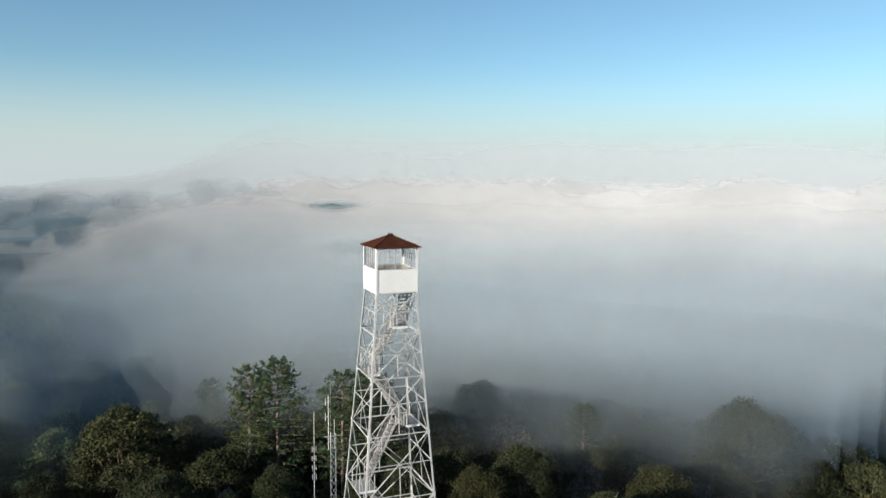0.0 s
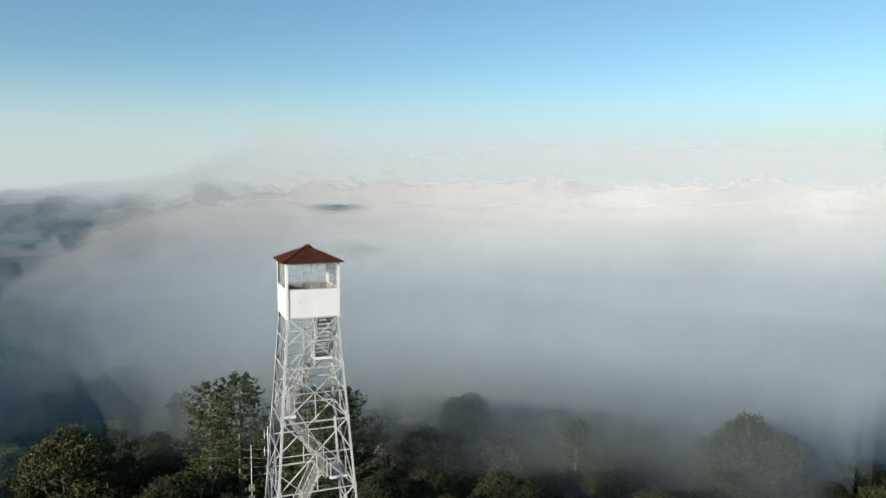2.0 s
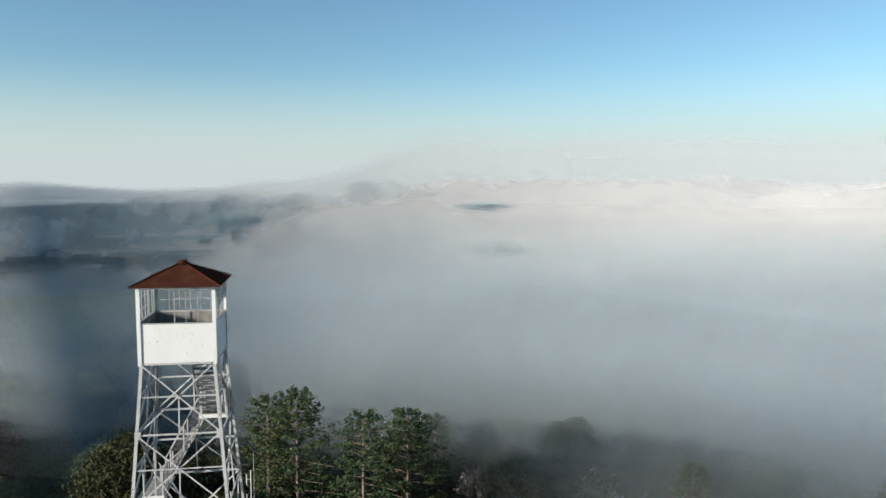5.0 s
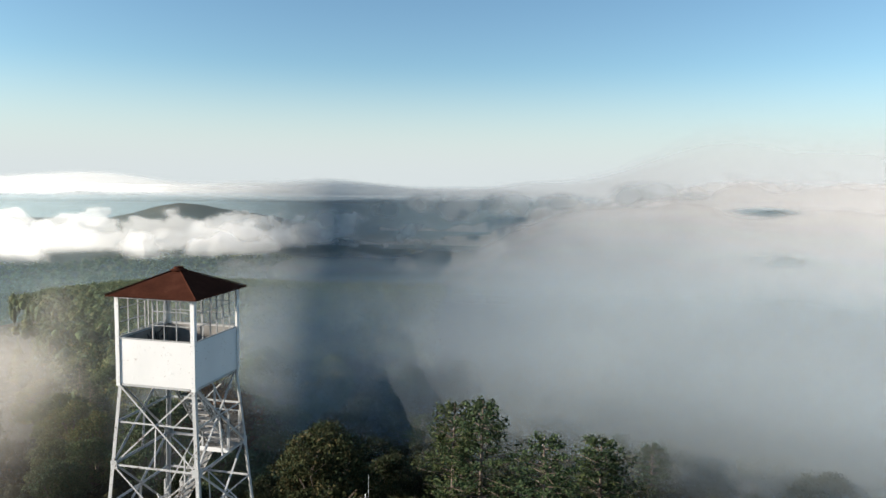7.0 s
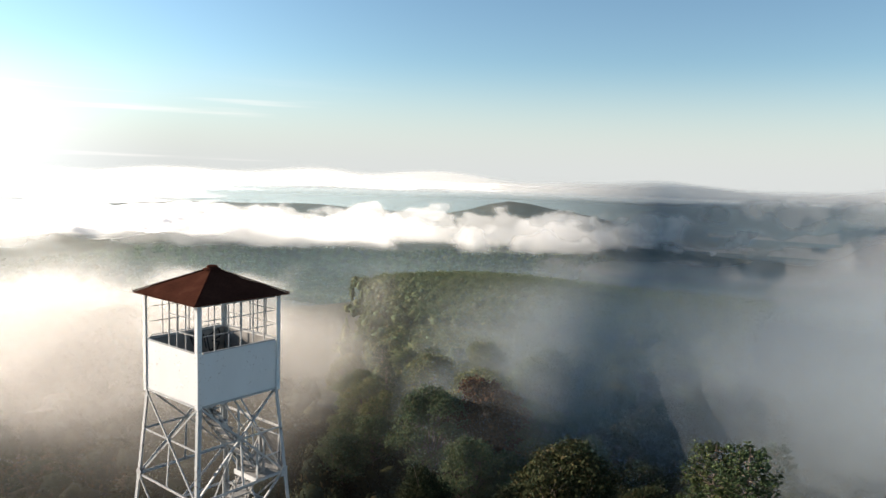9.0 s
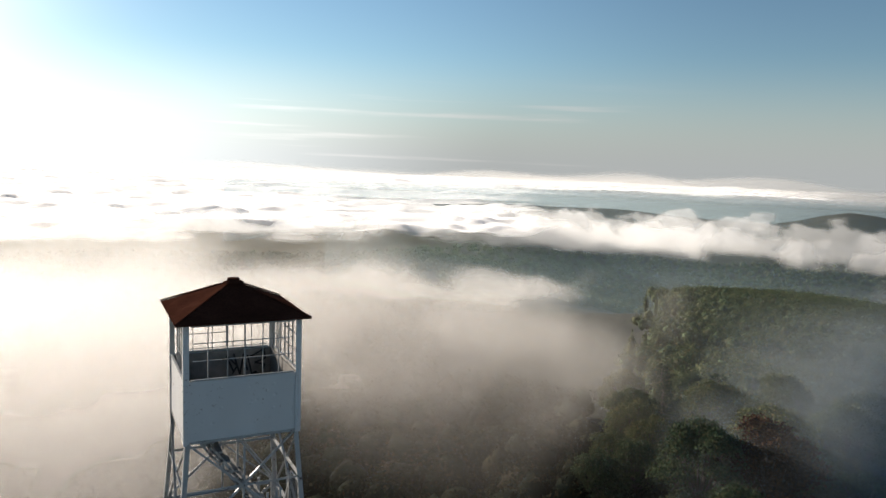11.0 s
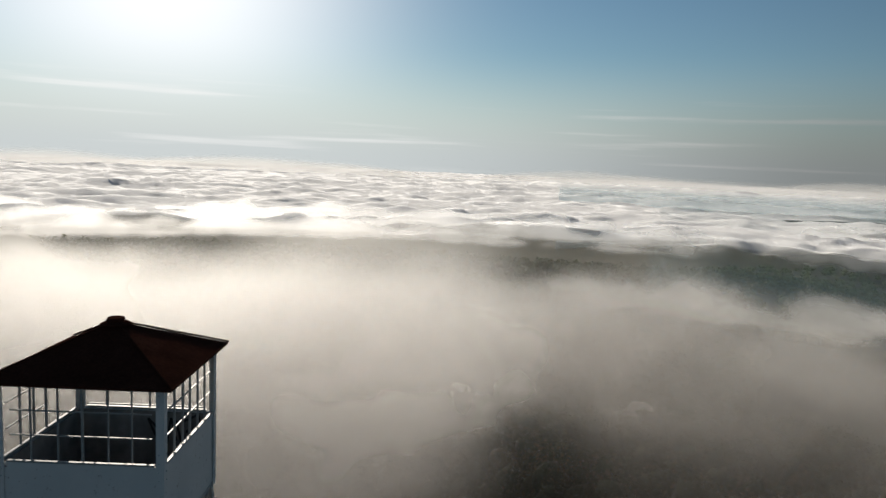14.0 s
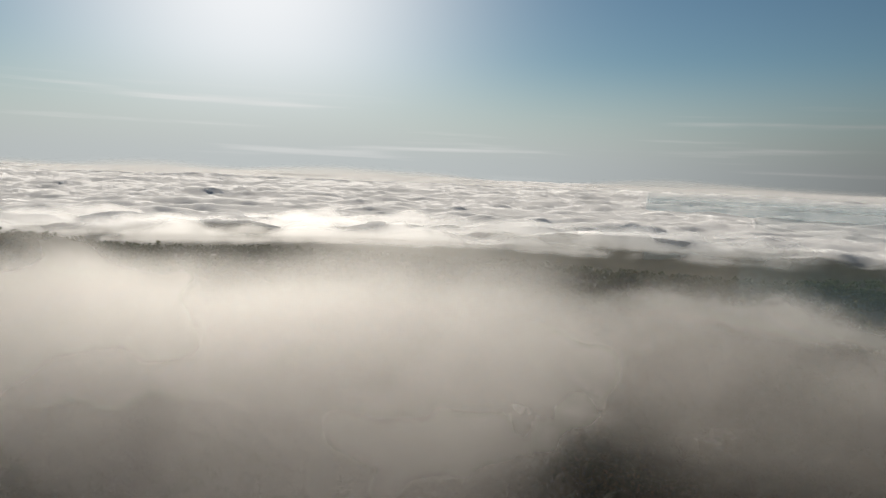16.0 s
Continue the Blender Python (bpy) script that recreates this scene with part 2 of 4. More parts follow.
def fog_material(name, colour, strength, fine, ragged, side=0.4, forward=0.6, sunward=0.6, lumpy=0.0, own=0.0):
    """Drops of water in the air, in thin layers. A layer's cover says where there is fog; the noise tears its edges."""
    m, n, l, p = material(name)
    n.remove(p)
    cover = n.new("ShaderNodeAttribute")
    cover.attribute_name = "fog_cover"
    wisp = noise_node(n, l, fine, 6, rough=0.58)
    wisp.inputs["Distortion"].default_value = 0.0
    off = n.new("ShaderNodeMath")
    off.operation = "MULTIPLY_ADD"
    l.new(wisp.outputs[0], off.inputs[0])
    off.inputs[1].default_value, off.inputs[2].default_value = ragged, -0.5 * ragged
    total = n.new("ShaderNodeMath")
    l.new(cover.outputs["Fac"], total.inputs[0])
    l.new(off.outputs[0], total.inputs[1])
    edge = n.new("ShaderNodeMapRange")
    edge.interpolation_type = "SMOOTHSTEP"
    l.new(total.outputs[0], edge.inputs["Value"])
    for key, value in (("From Min", 0.18), ("From Max", 0.97), ("To Min", 0.03 * strength), ("To Max", strength)):
        edge.inputs[key].default_value = value
    fade = n.new("ShaderNodeMath")
    fade.operation, fade.use_clamp = "MULTIPLY_ADD", True
    l.new(cover.outputs["Fac"], fade.inputs[0])
    fade.inputs[1].default_value, fade.inputs[2].default_value = 3.0, 0.0
    thickness = n.new("ShaderNodeMath")
    thickness.operation = "MULTIPLY"
    l.new(edge.outputs[0], thickness.inputs[0])
    l.new(fade.outputs[0], thickness.inputs[1])
    # drops scatter the sun's light to all sides, so a layer is lit more evenly than a flat sheet
    lean = n.new("ShaderNodeVectorMath")
    lean.operation = "MULTIPLY_ADD"
    lean.inputs[0].default_value, lean.inputs[1].default_value = tuple(sun_way), (sunward, sunward, sunward)
    lean.inputs[2].default_value = (0, 0, 1)
    shape = lean.outputs[0]
    for amount, kind, out in ((own, "ShaderNodeNewGeometry", "Normal"), (lumpy, "ShaderNodeTexNoise", "Color")):
        if not amount:
            continue
        # the form of the billows: their own slope, or lumps in the drifting mass
        src = n.new(kind)
        form = src.outputs[out]
        if kind == "ShaderNodeTexNoise":
            src.inputs["Scale"].default_value, src.inputs["Detail"].default_value = fine * 0.8, 5
            l.new(n.new("ShaderNodeTexCoord").outputs["Object"], src.inputs["Vector"])
            level = n.new("ShaderNodeVectorMath")
            level.operation = "SUBTRACT"
            level.inputs[1].default_value = (0.5, 0.5, 0.5)
            l.new(form, level.inputs[0])
            form = level.outputs[0]
        bend = n.new("ShaderNodeVectorMath")
        bend.operation = "MULTIPLY_ADD"
        bend.inputs[1].default_value = (amount, amount, amount)
        l.new(form, bend.inputs[0])
        l.new(shape, bend.inputs[2])
        shape = bend.outputs[0]
    facing = n.new("ShaderNodeVectorMath")
    facing.operation = "NORMALIZE"
    l.new(shape, facing.inputs[0])
    clear = n.new("ShaderNodeBsdfTransparent")
    white = n.new("ShaderNodeBsdfDiffuse")
    white.inputs["Color"].default_value = (*colour, 1)
    l.new(facing.outputs[0], white.inputs["Normal"])
    behind = n.new("ShaderNodeVectorMath")
    behind.operation = "SCALE"
    behind.inputs["Scale"].default_value = -1.0
    l.new(facing.outputs[0], behind.inputs[0])
    passing = n.new("ShaderNodeBsdfTranslucent")
    passing.inputs["Color"].default_value = (*(c * side for c in colour), 1)
    l.new(behind.outputs[0], passing.inputs["Normal"])
    scatter = n.new("ShaderNodeAddShader")
    l.new(white.outputs[0], scatter.inputs[0])
    onward = n.new("ShaderNodeBsdfRefraction")      # most light goes on nearly straight through the drops
    onward.inputs["Color"].default_value = (forward, forward, forward, 1)
    onward.inputs["Roughness"].default_value, onward.inputs["IOR"].default_value = 1.0, 1.33
    beyond = n.new("ShaderNodeAddShader")
    l.new(passing.outputs[0], beyond.inputs[0])
    l.new(onward.outputs[0], beyond.inputs[1])
    l.new(beyond.outputs[0], scatter.inputs[1])
    whole = n.new("ShaderNodeMixShader")
    l.new(thickness.outputs[0], whole.inputs[0])
    l.new(clear.outputs[0], whole.inputs[1])
    l.new(scatter.outputs[0], whole.inputs[2])
    l.new(whole.outputs[0], n["Material Output"].inputs["Surface"])
    return m


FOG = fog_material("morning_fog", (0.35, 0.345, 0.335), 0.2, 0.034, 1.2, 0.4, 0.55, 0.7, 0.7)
# Darker copy of the fog: shade on the slope is put into its colour.
SHADED_FOG = fog_material("shaded_slope_fog", (0.19, 0.183, 0.173), 0.2, 0.034, 1.0, 0.5, 0.25, 0.4, 0.6)
# Darker than the veil: the shade low among the trees is put into its colour.
MURK = fog_material("shaded_fog_among_trees", (0.115, 0.13, 0.132), 0.17, 0.03, 0.7, 1.0, 0.05, 0.3, 0.6)
# Blue tint stands in for sky light on the shaded near fog.
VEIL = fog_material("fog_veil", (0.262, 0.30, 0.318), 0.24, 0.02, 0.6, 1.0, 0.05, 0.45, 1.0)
# Warm tone stands in for direct sun on the far bank.
BANK = fog_material("thick_fog_bank", (0.38, 0.366, 0.355), 0.5, 0.009, 0.8, 1.0, 0.05, 0.5, 1.2)
# Low cloud greyed so that its colour carries the shading of the puffs.
SHADED_PUFF = fog_material("shaded_puffs", (0.225, 0.24, 0.245), 0.38, 0.02, 0.6, 0.8, 0.2, 0.7, 1.6)
STRIP = fog_material("low_cloud", (0.4, 0.41, 0.42), 0.5, 0.03, 1.2, 0.8, 0.4, 0.9, 3.0)
PUFF = fog_material("torn_fog", (0.3, 0.3, 0.3), 0.4, 0.05, 1.4, 0.5, 0.4, 0.9, 2.5)
SEA = fog_material("fog_sea", (0.88, 0.885, 0.89), 1.0, 0.012, 0.3, 1.0, 0.0, 1.6, 1.2, 1.3)
FARCLOUD = fog_material("horizon_cloud", (0.38, 0.385, 0.385), 0.5, 0.0012, 0.35, 1.0, 0.05, 0.5)
WISP = fog_material("drifting_wisps", (0.34, 0.333, 0.322), 0.42, 0.03, 1.5, 0.4, 0.65, 0.8, 0.8)
# Blue-tinted sheets: the haze of distance is put into their colour.
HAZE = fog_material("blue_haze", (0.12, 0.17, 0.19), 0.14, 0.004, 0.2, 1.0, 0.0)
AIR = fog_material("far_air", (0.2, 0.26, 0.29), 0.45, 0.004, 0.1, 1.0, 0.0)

# ---- mesh helpers ----
def part(name, bm, mat, parent=None, label="", m=None):
    """Links a bmesh as one mesh object under a thing or a part."""
    me = bpy.data.meshes.new(name)
    bm.to_mesh(me)
    bm.free()
    if mat:
        me.materials.append(mat)
    ob = new(name, me)
    if parent is not None:
        ob.parent = parent
    if m is not None:
        ob.matrix_basis = m
    if label:
        ob["label"] = label
    return ob


def box_into(bm, lo, hi, m=None):
    v = [bm.verts.new((x, y, z)) for x in (lo[0], hi[0]) for y in (lo[1], hi[1]) for z in (lo[2], hi[2])]
    for f in ((0, 1, 3, 2), (4, 6, 7, 5), (0, 4, 5, 1), (2, 3, 7, 6), (0, 2, 6, 4), (1, 5, 7, 3)):
        bm.faces.new([v[k] for k in f])
    if m is not None:
        bmesh.ops.transform(bm, matrix=m, verts=v)
    return v


def along(a, b, up=(0, 0, 1)):
    """A frame at a whose x axis runs to b, and its length."""
    a, b = Vector(a), Vector(b)
    x = (b - a).normalized()
    y = Vector(up).cross(x)
    y = y.normalized() if y.length > 1e-6 else Vector((0, 1, 0))
    z = x.cross(y)
    return Matrix.Translation(a) @ Matrix((x, y, z)).transposed().to_4x4(), (b - a).length


def angle_bar(a, b, w, t=0.008, out=(0, 0, 1), flip=1):
    """A steel angle from a to b: two flanges, one facing out."""
    bm = bmesh.new()
    m, ln = along(a, b, out)
    box_into(bm, (0, -w / 2, 0), (ln, w / 2, t), m)
    box_into(bm, (0, -w / 2 if flip > 0 else w / 2 - t, -w), (ln, -w / 2 + t if flip > 0 else w / 2, -0.0005), m)
    return bm


def flat_bar(a, b, w, t, up=(0, 0, 1)):
    bm = bmesh.new()
    m, ln = along(a, b, up)
    box_into(bm, (0, -w / 2, -t / 2), (ln, w / 2, t / 2), m)
    return bm


def tube(a, b, r, sides=8, r2=None):
    bm = bmesh.new()
    m, ln = along(a, b, (0, 0, 1) if abs((Vector(b) - Vector(a)).normalized().z) < 0.99 else (1, 0, 0))
    r2 = r if r2 is None else r2
    rings = []
    for x, rr in ((0, r), (ln, r2)):
        rings.append([bm.verts.new(m @ Vector((x, rr * math.cos(k * 2 * math.pi / sides), rr * math.sin(k * 2 * math.pi / sides)))) for k in range(sides)])
    for k in range(sides):
        bm.faces.new((rings[0][k], rings[0][(k + 1) % sides], rings[1][(k + 1) % sides], rings[1][k]))
    bm.faces.new(rings[0][::-1])
    bm.faces.new(rings[1])
    return bm


def smooth(a, b, x):
    u = min(1.0, max(0.0, (x - a) / (b - a)))
    return u * u * (3 - 2 * u)


def hill(x, y, cx, cy, rx, ry, turn=0.0):
    c, s = math.cos(radians(turn)), math.sin(radians(turn))
    dx, dy = x - cx, y - cy
    u, v = (c * dx + s * dy) / rx, (-s * dx + c * dy) / ry
    return math.exp(-(u * u + v * v))


# ---- terrain ----
def ground_z(x, y):
    r = math.hypot(x, y)
    z = -27 - 13 * smooth(12, 75, r) - 4 * smooth(75, 160, r) - 95 * smooth(160, 900, r)
    z += 7 * hill(x, y, 260, 185, 150, 75, 35)
    z += 25 * hill(x, y, -215, 272, 75, 95, 30)
    z += 100 * hill(x, y, 1500, -352, 130, 160)
    b = math.degrees(math.atan2(y, x))
    ridge = math.exp(-((r - 1250) / 190) ** 2) * smooth(16, 28, b) * smooth(80, 66, b)
    z += ridge * (80 + 17 * math.exp(-((b - 32.6) / 3) ** 2) - 5 * math.exp(-((b - 38) / 2.5) ** 2) + 7 * math.exp(-((b - 56) / 5) ** 2))
    z += 27 * math.exp(-((r - 480) / 95) ** 2) * smooth(42, 60, b) * smooth(150, 128, b)
    z += 82 * hill(x, y, -470, 672, 120, 60, 20)
    k = smooth(60, 500, r)
    z += k * 9 * noise.noise((x / 170, y / 170, 3.1)) + k * 16 * noise.noise((x / 520, y / 520, 7.7))
    return z


def polar_sheet(height, radii, turns, lo=0.0, hi=360.0):
    """Vertices and faces of a sheet round the tower, in rings."""
    full = hi - lo >= 360
    n = turns if full else turns + 1
    verts, faces = [], []
    for r in radii:
        for k in range(n):
            a = radians(lo + (hi - lo) * k / turns)
            x, y = r * math.cos(a), r * math.sin(a)
            verts.append((x, y, height(x, y)))
    for i in range(len(radii) - 1):
        for k in range(turns):
            b = (k + 1) % n
            faces.append((i * n + k, (i + 1) * n + k, (i + 1) * n + b, i * n + b))
    return verts, faces


def mesh_object(name, verts, faces, mat, shade=True):
    me = bpy.data.meshes.new(name)
    me.from_pydata(verts, [], faces)
    me.materials.append(mat)
    if shade:
        me.polygons.foreach_set("use_smooth", [True] * len(me.polygons))
    return new(name, me)


radii = [0.5 * 1.075 ** k for k in range(128)]
radii = [r for r in radii if r < 4600] + [4700]
verts, faces = polar_sheet(ground_z, radii, 220)
faces.append(tuple(range(220)))
tagged(mesh_object("ground", verts, faces, GROUND), "dark wooded hilltop ground falling away into misty valleys", "ground", kind="structure")


# ---- fog ----
def bearing(x, y):
    return math.degrees(math.atan2(y, x))


def rough_noise(x, y, z, size, octaves=3):
    """Noise in about -1 to 1."""
    return noise.fractal((x / size, y / size, z / size), 1.0, 2.0, octaves)


def fog_cover(x, y, z):
    """Where the fog round the hill lies: 0 in clear air, 1 deep inside."""
    r = math.hypot(x, y)
    n1 = rough_noise(x, y, z * 3.0 + 40, 140, 4)
    n2 = rough_noise(x, y, z * 2.2 + 90, 38, 3)
    b0 = bearing(x, y)
    b = b0 + 3 * n1 + 2 * n2 + 3 * noise.noise((r / 37.0, 0.5, z / 60.0))
    # a bank in the east and south-east that climbs to the camera's height
    east = smooth(37, 21, b0 + 3 * n1 + 5 * noise.noise((r / 60.0, 0.5, z / 40.0)))
    top = -20 + 3 * smooth(-28, 0, b0) + 9 * smooth(120, 320, r) + (3 + 4 * smooth(180, 420, r)) * n1
    top -= 24 * smooth(-2, 12, b0) * smooth(90, 300, r)
    top += smooth(330, 640, r) * (12 * n2 + 14 - 34 * smooth(-14, 4, b0) - 24 * smooth(2, 14, b0))
    start = 12 + 16 * smooth(-36, -9, b0) + 10 * smooth(-5, 12, b0) + 6 * n1
    d_east = east * smooth(start, start + 60 - 14 * smooth(-5, 12, b0), r) * smooth(top + 12, top - 9, z)
    # a bank in the north that ends at the edge of a dark valley
    north = smooth(38, 50, b)
    top_n = -6 - 30 * smooth(45, 225, r) - 7 * smooth(68, 48, b0) + 7 * n1 + 9 * n2
    streak = rough_noise((x + y) * 0.7, (y - x) * 2.0, z * 4.0, 120, 4)
    plume = rough_noise((x - y) * 0.8, (x + y) * 1.3, z * 2.5 + 300, 48, 4)
    near, full = 14 - 8 * smooth(66, 92, b) + 6 * n2, 100 - 54 * smooth(66, 94, b)
    d_north = north * smooth(near, full, r) * smooth(270 + 40 * n1, 195, r) * smooth(top_n + 6, top_n - 6, z)
    d_north *= (0.1 + 1.1 * smooth(-0.2, 1.1, 0.5 + 1.4 * streak + 1.1 * plume + 0.3 * smooth(72, 94, b))) * (1 - 0.12 * smooth(84, 66, b0) * smooth(64, 74, b0))
    d_north *= 1 - smooth(84, 60, b) * (0.15 + 0.4 * smooth(110, 190, r))
    # a thin veil over the wooded spur
    d_gap = 0.6 * smooth(16, 28, b0) * smooth(50, 38, b0) * smooth(38, 84, r) * smooth(290, 170, r) * smooth(-13, -29, z) * (1 + 0.5 * n1 + 0.3 * n2)
    return max(d_east, d_north, d_gap) * smooth(-1.0, 13, z - ground_z(x, y))


def east_cover(x, y, z):
    return fog_cover(x, y, z) * smooth(46, 33, bearing(x, y))


def north_cover(x, y, z):
    return fog_cover(x, y, z) * smooth(36, 44, bearing(x, y))


def strip_cover(x, y, z):
    """Low clouds in strips over the far valley."""
    r, b = math.hypot(x, y), bearing(x, y)
    n1 = rough_noise(x, y, 77, 210, 4)
    n2 = rough_noise(x, y, z * 1.5, 55, 4)
    body = smooth(-0.35, 0.25, n1 + 0.35 * n2 + 0.5 * (smooth(22, 30, b) - 0.7)) * smooth(8, 18, b)
    top = -54 + 22 * n2 + 10 * n1
    low = -86 + 6 * n1
    return body * smooth(68, 58, b) * smooth(top + 8, top - 8, z) * smooth(low - 8, low + 8, z)


def rim_cover(x, y, z):
    """The torn near edge of the fog sea."""
    b = bearing(x, y)
    n2 = rough_noise(x, y, z * 1.5, 75, 4)
    top = -49 + 12 * n2
    return smooth(62, 76, b + 4 * n2) * smooth(top + 7, top - 6, z) * smooth(-64, -54, z)


def far_cover(x, y, z):
    """Cloud banks on the horizon."""
    b = bearing(x, y)
    n2 = rough_noise(x, y, z * 0.5, 900, 2)
    high = smooth(4, -10, b)
    top = -20 + 60 * n2 + high * (250 + 30 * math.cos(radians((b + 27) * 5)))
    return smooth(top + 25 + 60 * high, top - 25 - 130 * high, z) * (1 - 0.35 * high)


def even_cover(x, y, z):
    return smooth(-18, -50, z)


def fog_wall(r, lo, hi, low, high, cover, mat, label, step=None, rows=14, wander=0.0):
    """A wandering, upright layer of fog at about r metres round the hill, cut away where the air is clear."""
    step = step or max(1.2, r * 0.02)
    n = int(radians(hi - lo) * r / step)
    verts, dens = [], []
    for i in range(n + 1):
        a = radians(lo + (hi - lo) * i / n)
        for j in range(rows + 1):
            z = low + (high - low) * j / rows
            rr = r * (1 + wander * noise.noise((math.cos(a) * 4, math.sin(a) * 4, r)) + 0.4 * wander * noise.noise((math.cos(a) * 9, math.sin(a) * 9, z / 30 + r)))
            x, y = rr * math.cos(a), rr * math.sin(a)
            verts.append((x, y, z))
            dens.append(max(0.0, min(1.0, cover(x, y, z))))
    faces = []
    for i in range(n):
        for j in range(rows):
            f = (i * (rows + 1) + j, (i + 1) * (rows + 1) + j, (i + 1) * (rows + 1) + j + 1, i * (rows + 1) + j + 1)
            if max(dens[k] for k in f) > 0.03:
                faces.append(f)
    used = sorted({k for f in faces for k in f})
    to = {k: j for j, k in enumerate(used)}
    ob = mesh_object("fog", [verts[k] for k in used], [tuple(to[k] for k in f) for f in faces], mat)
    ob.data.attributes.new("fog_cover", "FLOAT", "POINT").data.foreach_set("value", [dens[k] for k in used])
    return tagged(ob, label, "fog", "fog banks", "stuff")


SOFT = "soft grey morning fog drifting over the treetops"


def shaded_cover(x, y, z):
    """The fog near the hill, west of the thick bank, whose darker brownish colour stands in for shade."""
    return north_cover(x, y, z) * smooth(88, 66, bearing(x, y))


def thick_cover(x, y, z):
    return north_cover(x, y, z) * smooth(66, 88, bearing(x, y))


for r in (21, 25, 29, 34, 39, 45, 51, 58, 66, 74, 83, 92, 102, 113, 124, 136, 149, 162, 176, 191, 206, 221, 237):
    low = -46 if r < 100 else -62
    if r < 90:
        fog_wall(r, 34, 92, low, 6, shaded_cover, SHADED_FOG, SOFT, rows=16)
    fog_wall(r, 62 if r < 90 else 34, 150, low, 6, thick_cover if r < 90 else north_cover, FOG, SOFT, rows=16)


def bank_cover(x, y, z):
    """The thick bank in the east. The gap through which a far wooded hill shows, and the thin place below it, are set
    by angle to fit the camera's view.
    """
    b, e = bearing(x, y), math.degrees(math.atan2(z - 5, math.hypot(x, y) + 20))
    n2 = rough_noise(x, y, z * 4, 60, 3)
    gap = 0.97 * math.exp(-((b + 13.2 + 1.5 * n2) / 2.6) ** 2 - ((e + 2.0 + 0.25 * n2) / 0.42) ** 2)
    thin_place = 0.6 * math.exp(-((b + 14.5 + 2 * n2) / 2.8) ** 2 - ((e + 5.4 + 0.3 * n2) / 0.6) ** 2)
    return east_cover(x, y, z) * (1 - gap) * (1 - thin_place)


for r in (420, 640, 900, 1150):
    fog_wall(r, -68, 30, -80, 24, bank_cover, BANK, SOFT, step=r * 0.008, rows=40)


PUFFS = ((11, -2.2, 2.2, 0.9), (7.3, -1.9, 1.8, 0.9), (2.2, -1.7, 2.2, 0.8), (-3.8, -0.8, 2.2, 0.9), (-0.5, -2.9, 3.0, 0.7),
         (17, -2.7, 0.9, 0.9), (21.5, -3.3, 1.1, 0.9), (13.8, -2.0, 1.4, 0.9), (4.5, -3.9, 3.0, 0.6), (-8, -1.2, 2.4, 0.6))


def puff_cover(x, y, z):
    """Torn cumulus-like puffs above the edge of the bank: bearing, height in degrees, half width, half height."""
    b, e = bearing(x, y), math.degrees(math.atan2(z - 5, math.hypot(x, y)))
    n2 = rough_noise(x, y, z * 1.2, 42, 4)
    body = max(math.exp(-((b - u + n2) / (1.35 * w)) ** 2 - ((e - v + 0.3 * n2) / (1.2 * h)) ** 2) for u, v, w, h in PUFFS)
    return smooth(0.1, 1.1, body + 0.6 * n2) * smooth(0.05, 0.5, body)


for r in (760, 830, 1000):
    fog_wall(r, -14, 25, -75, 32, puff_cover, SHADED_PUFF, "torn puff of low cloud over the valley, its shade put into a grey colour", step=r * 0.005, rows=44)


# Where the near fog takes the darkened colour that carries its shade.
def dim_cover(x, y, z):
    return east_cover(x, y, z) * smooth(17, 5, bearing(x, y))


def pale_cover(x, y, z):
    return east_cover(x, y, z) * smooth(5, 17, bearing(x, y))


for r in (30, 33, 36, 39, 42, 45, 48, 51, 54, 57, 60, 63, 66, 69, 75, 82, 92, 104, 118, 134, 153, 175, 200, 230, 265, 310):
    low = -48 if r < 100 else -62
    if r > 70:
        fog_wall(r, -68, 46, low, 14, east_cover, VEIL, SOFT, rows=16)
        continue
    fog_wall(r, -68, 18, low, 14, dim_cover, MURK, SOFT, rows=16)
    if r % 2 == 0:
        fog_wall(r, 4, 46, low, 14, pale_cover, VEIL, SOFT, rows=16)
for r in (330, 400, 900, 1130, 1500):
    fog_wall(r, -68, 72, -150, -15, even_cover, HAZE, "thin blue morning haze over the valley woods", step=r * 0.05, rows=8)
for r in (820, 880, 950, 1040):
    fog_wall(r, 2, 68, -105, -22, strip_cover, STRIP, "bright low cloud strip over the wooded valley", step=r * 0.006, rows=22)
for r in (570, 630, 700, 780):
    fog_wall(r, 40, 150, -90, -22, rim_cover, STRIP, "torn sunlit edge of the fog sea", step=r * 0.006, rows=18)
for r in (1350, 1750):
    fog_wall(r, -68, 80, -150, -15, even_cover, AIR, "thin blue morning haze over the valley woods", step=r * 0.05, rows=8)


def torn_cover(x, y, z):
    """Puffs torn from the far edge of the northern bank."""
    b = bearing(x, y)
    n1, n2 = rough_noise(x, y, 15, 90, 3), rough_noise(x, y, z * 1.3, 30, 4)
    top = -38 + 8 * n2 + 5 * n1
    return smooth(46, 56, b) * smooth(-0.25 + 0.3 * smooth(68, 84, b), 0.35 + 0.2 * smooth(68, 84, b), n1) * smooth(top + 5, top - 5, z) * smooth(-58, -46, z) * smooth(0, 12, z - ground_z(x, y)) * (1 - 0.7 * smooth(74, 88, b))


for r in (215, 240, 268, 300):
    fog_wall(r, 44, 150, -62, -14, torn_cover, PUFF, "torn sunlit edge of the fog bank", step=r * 0.008, rows=22)


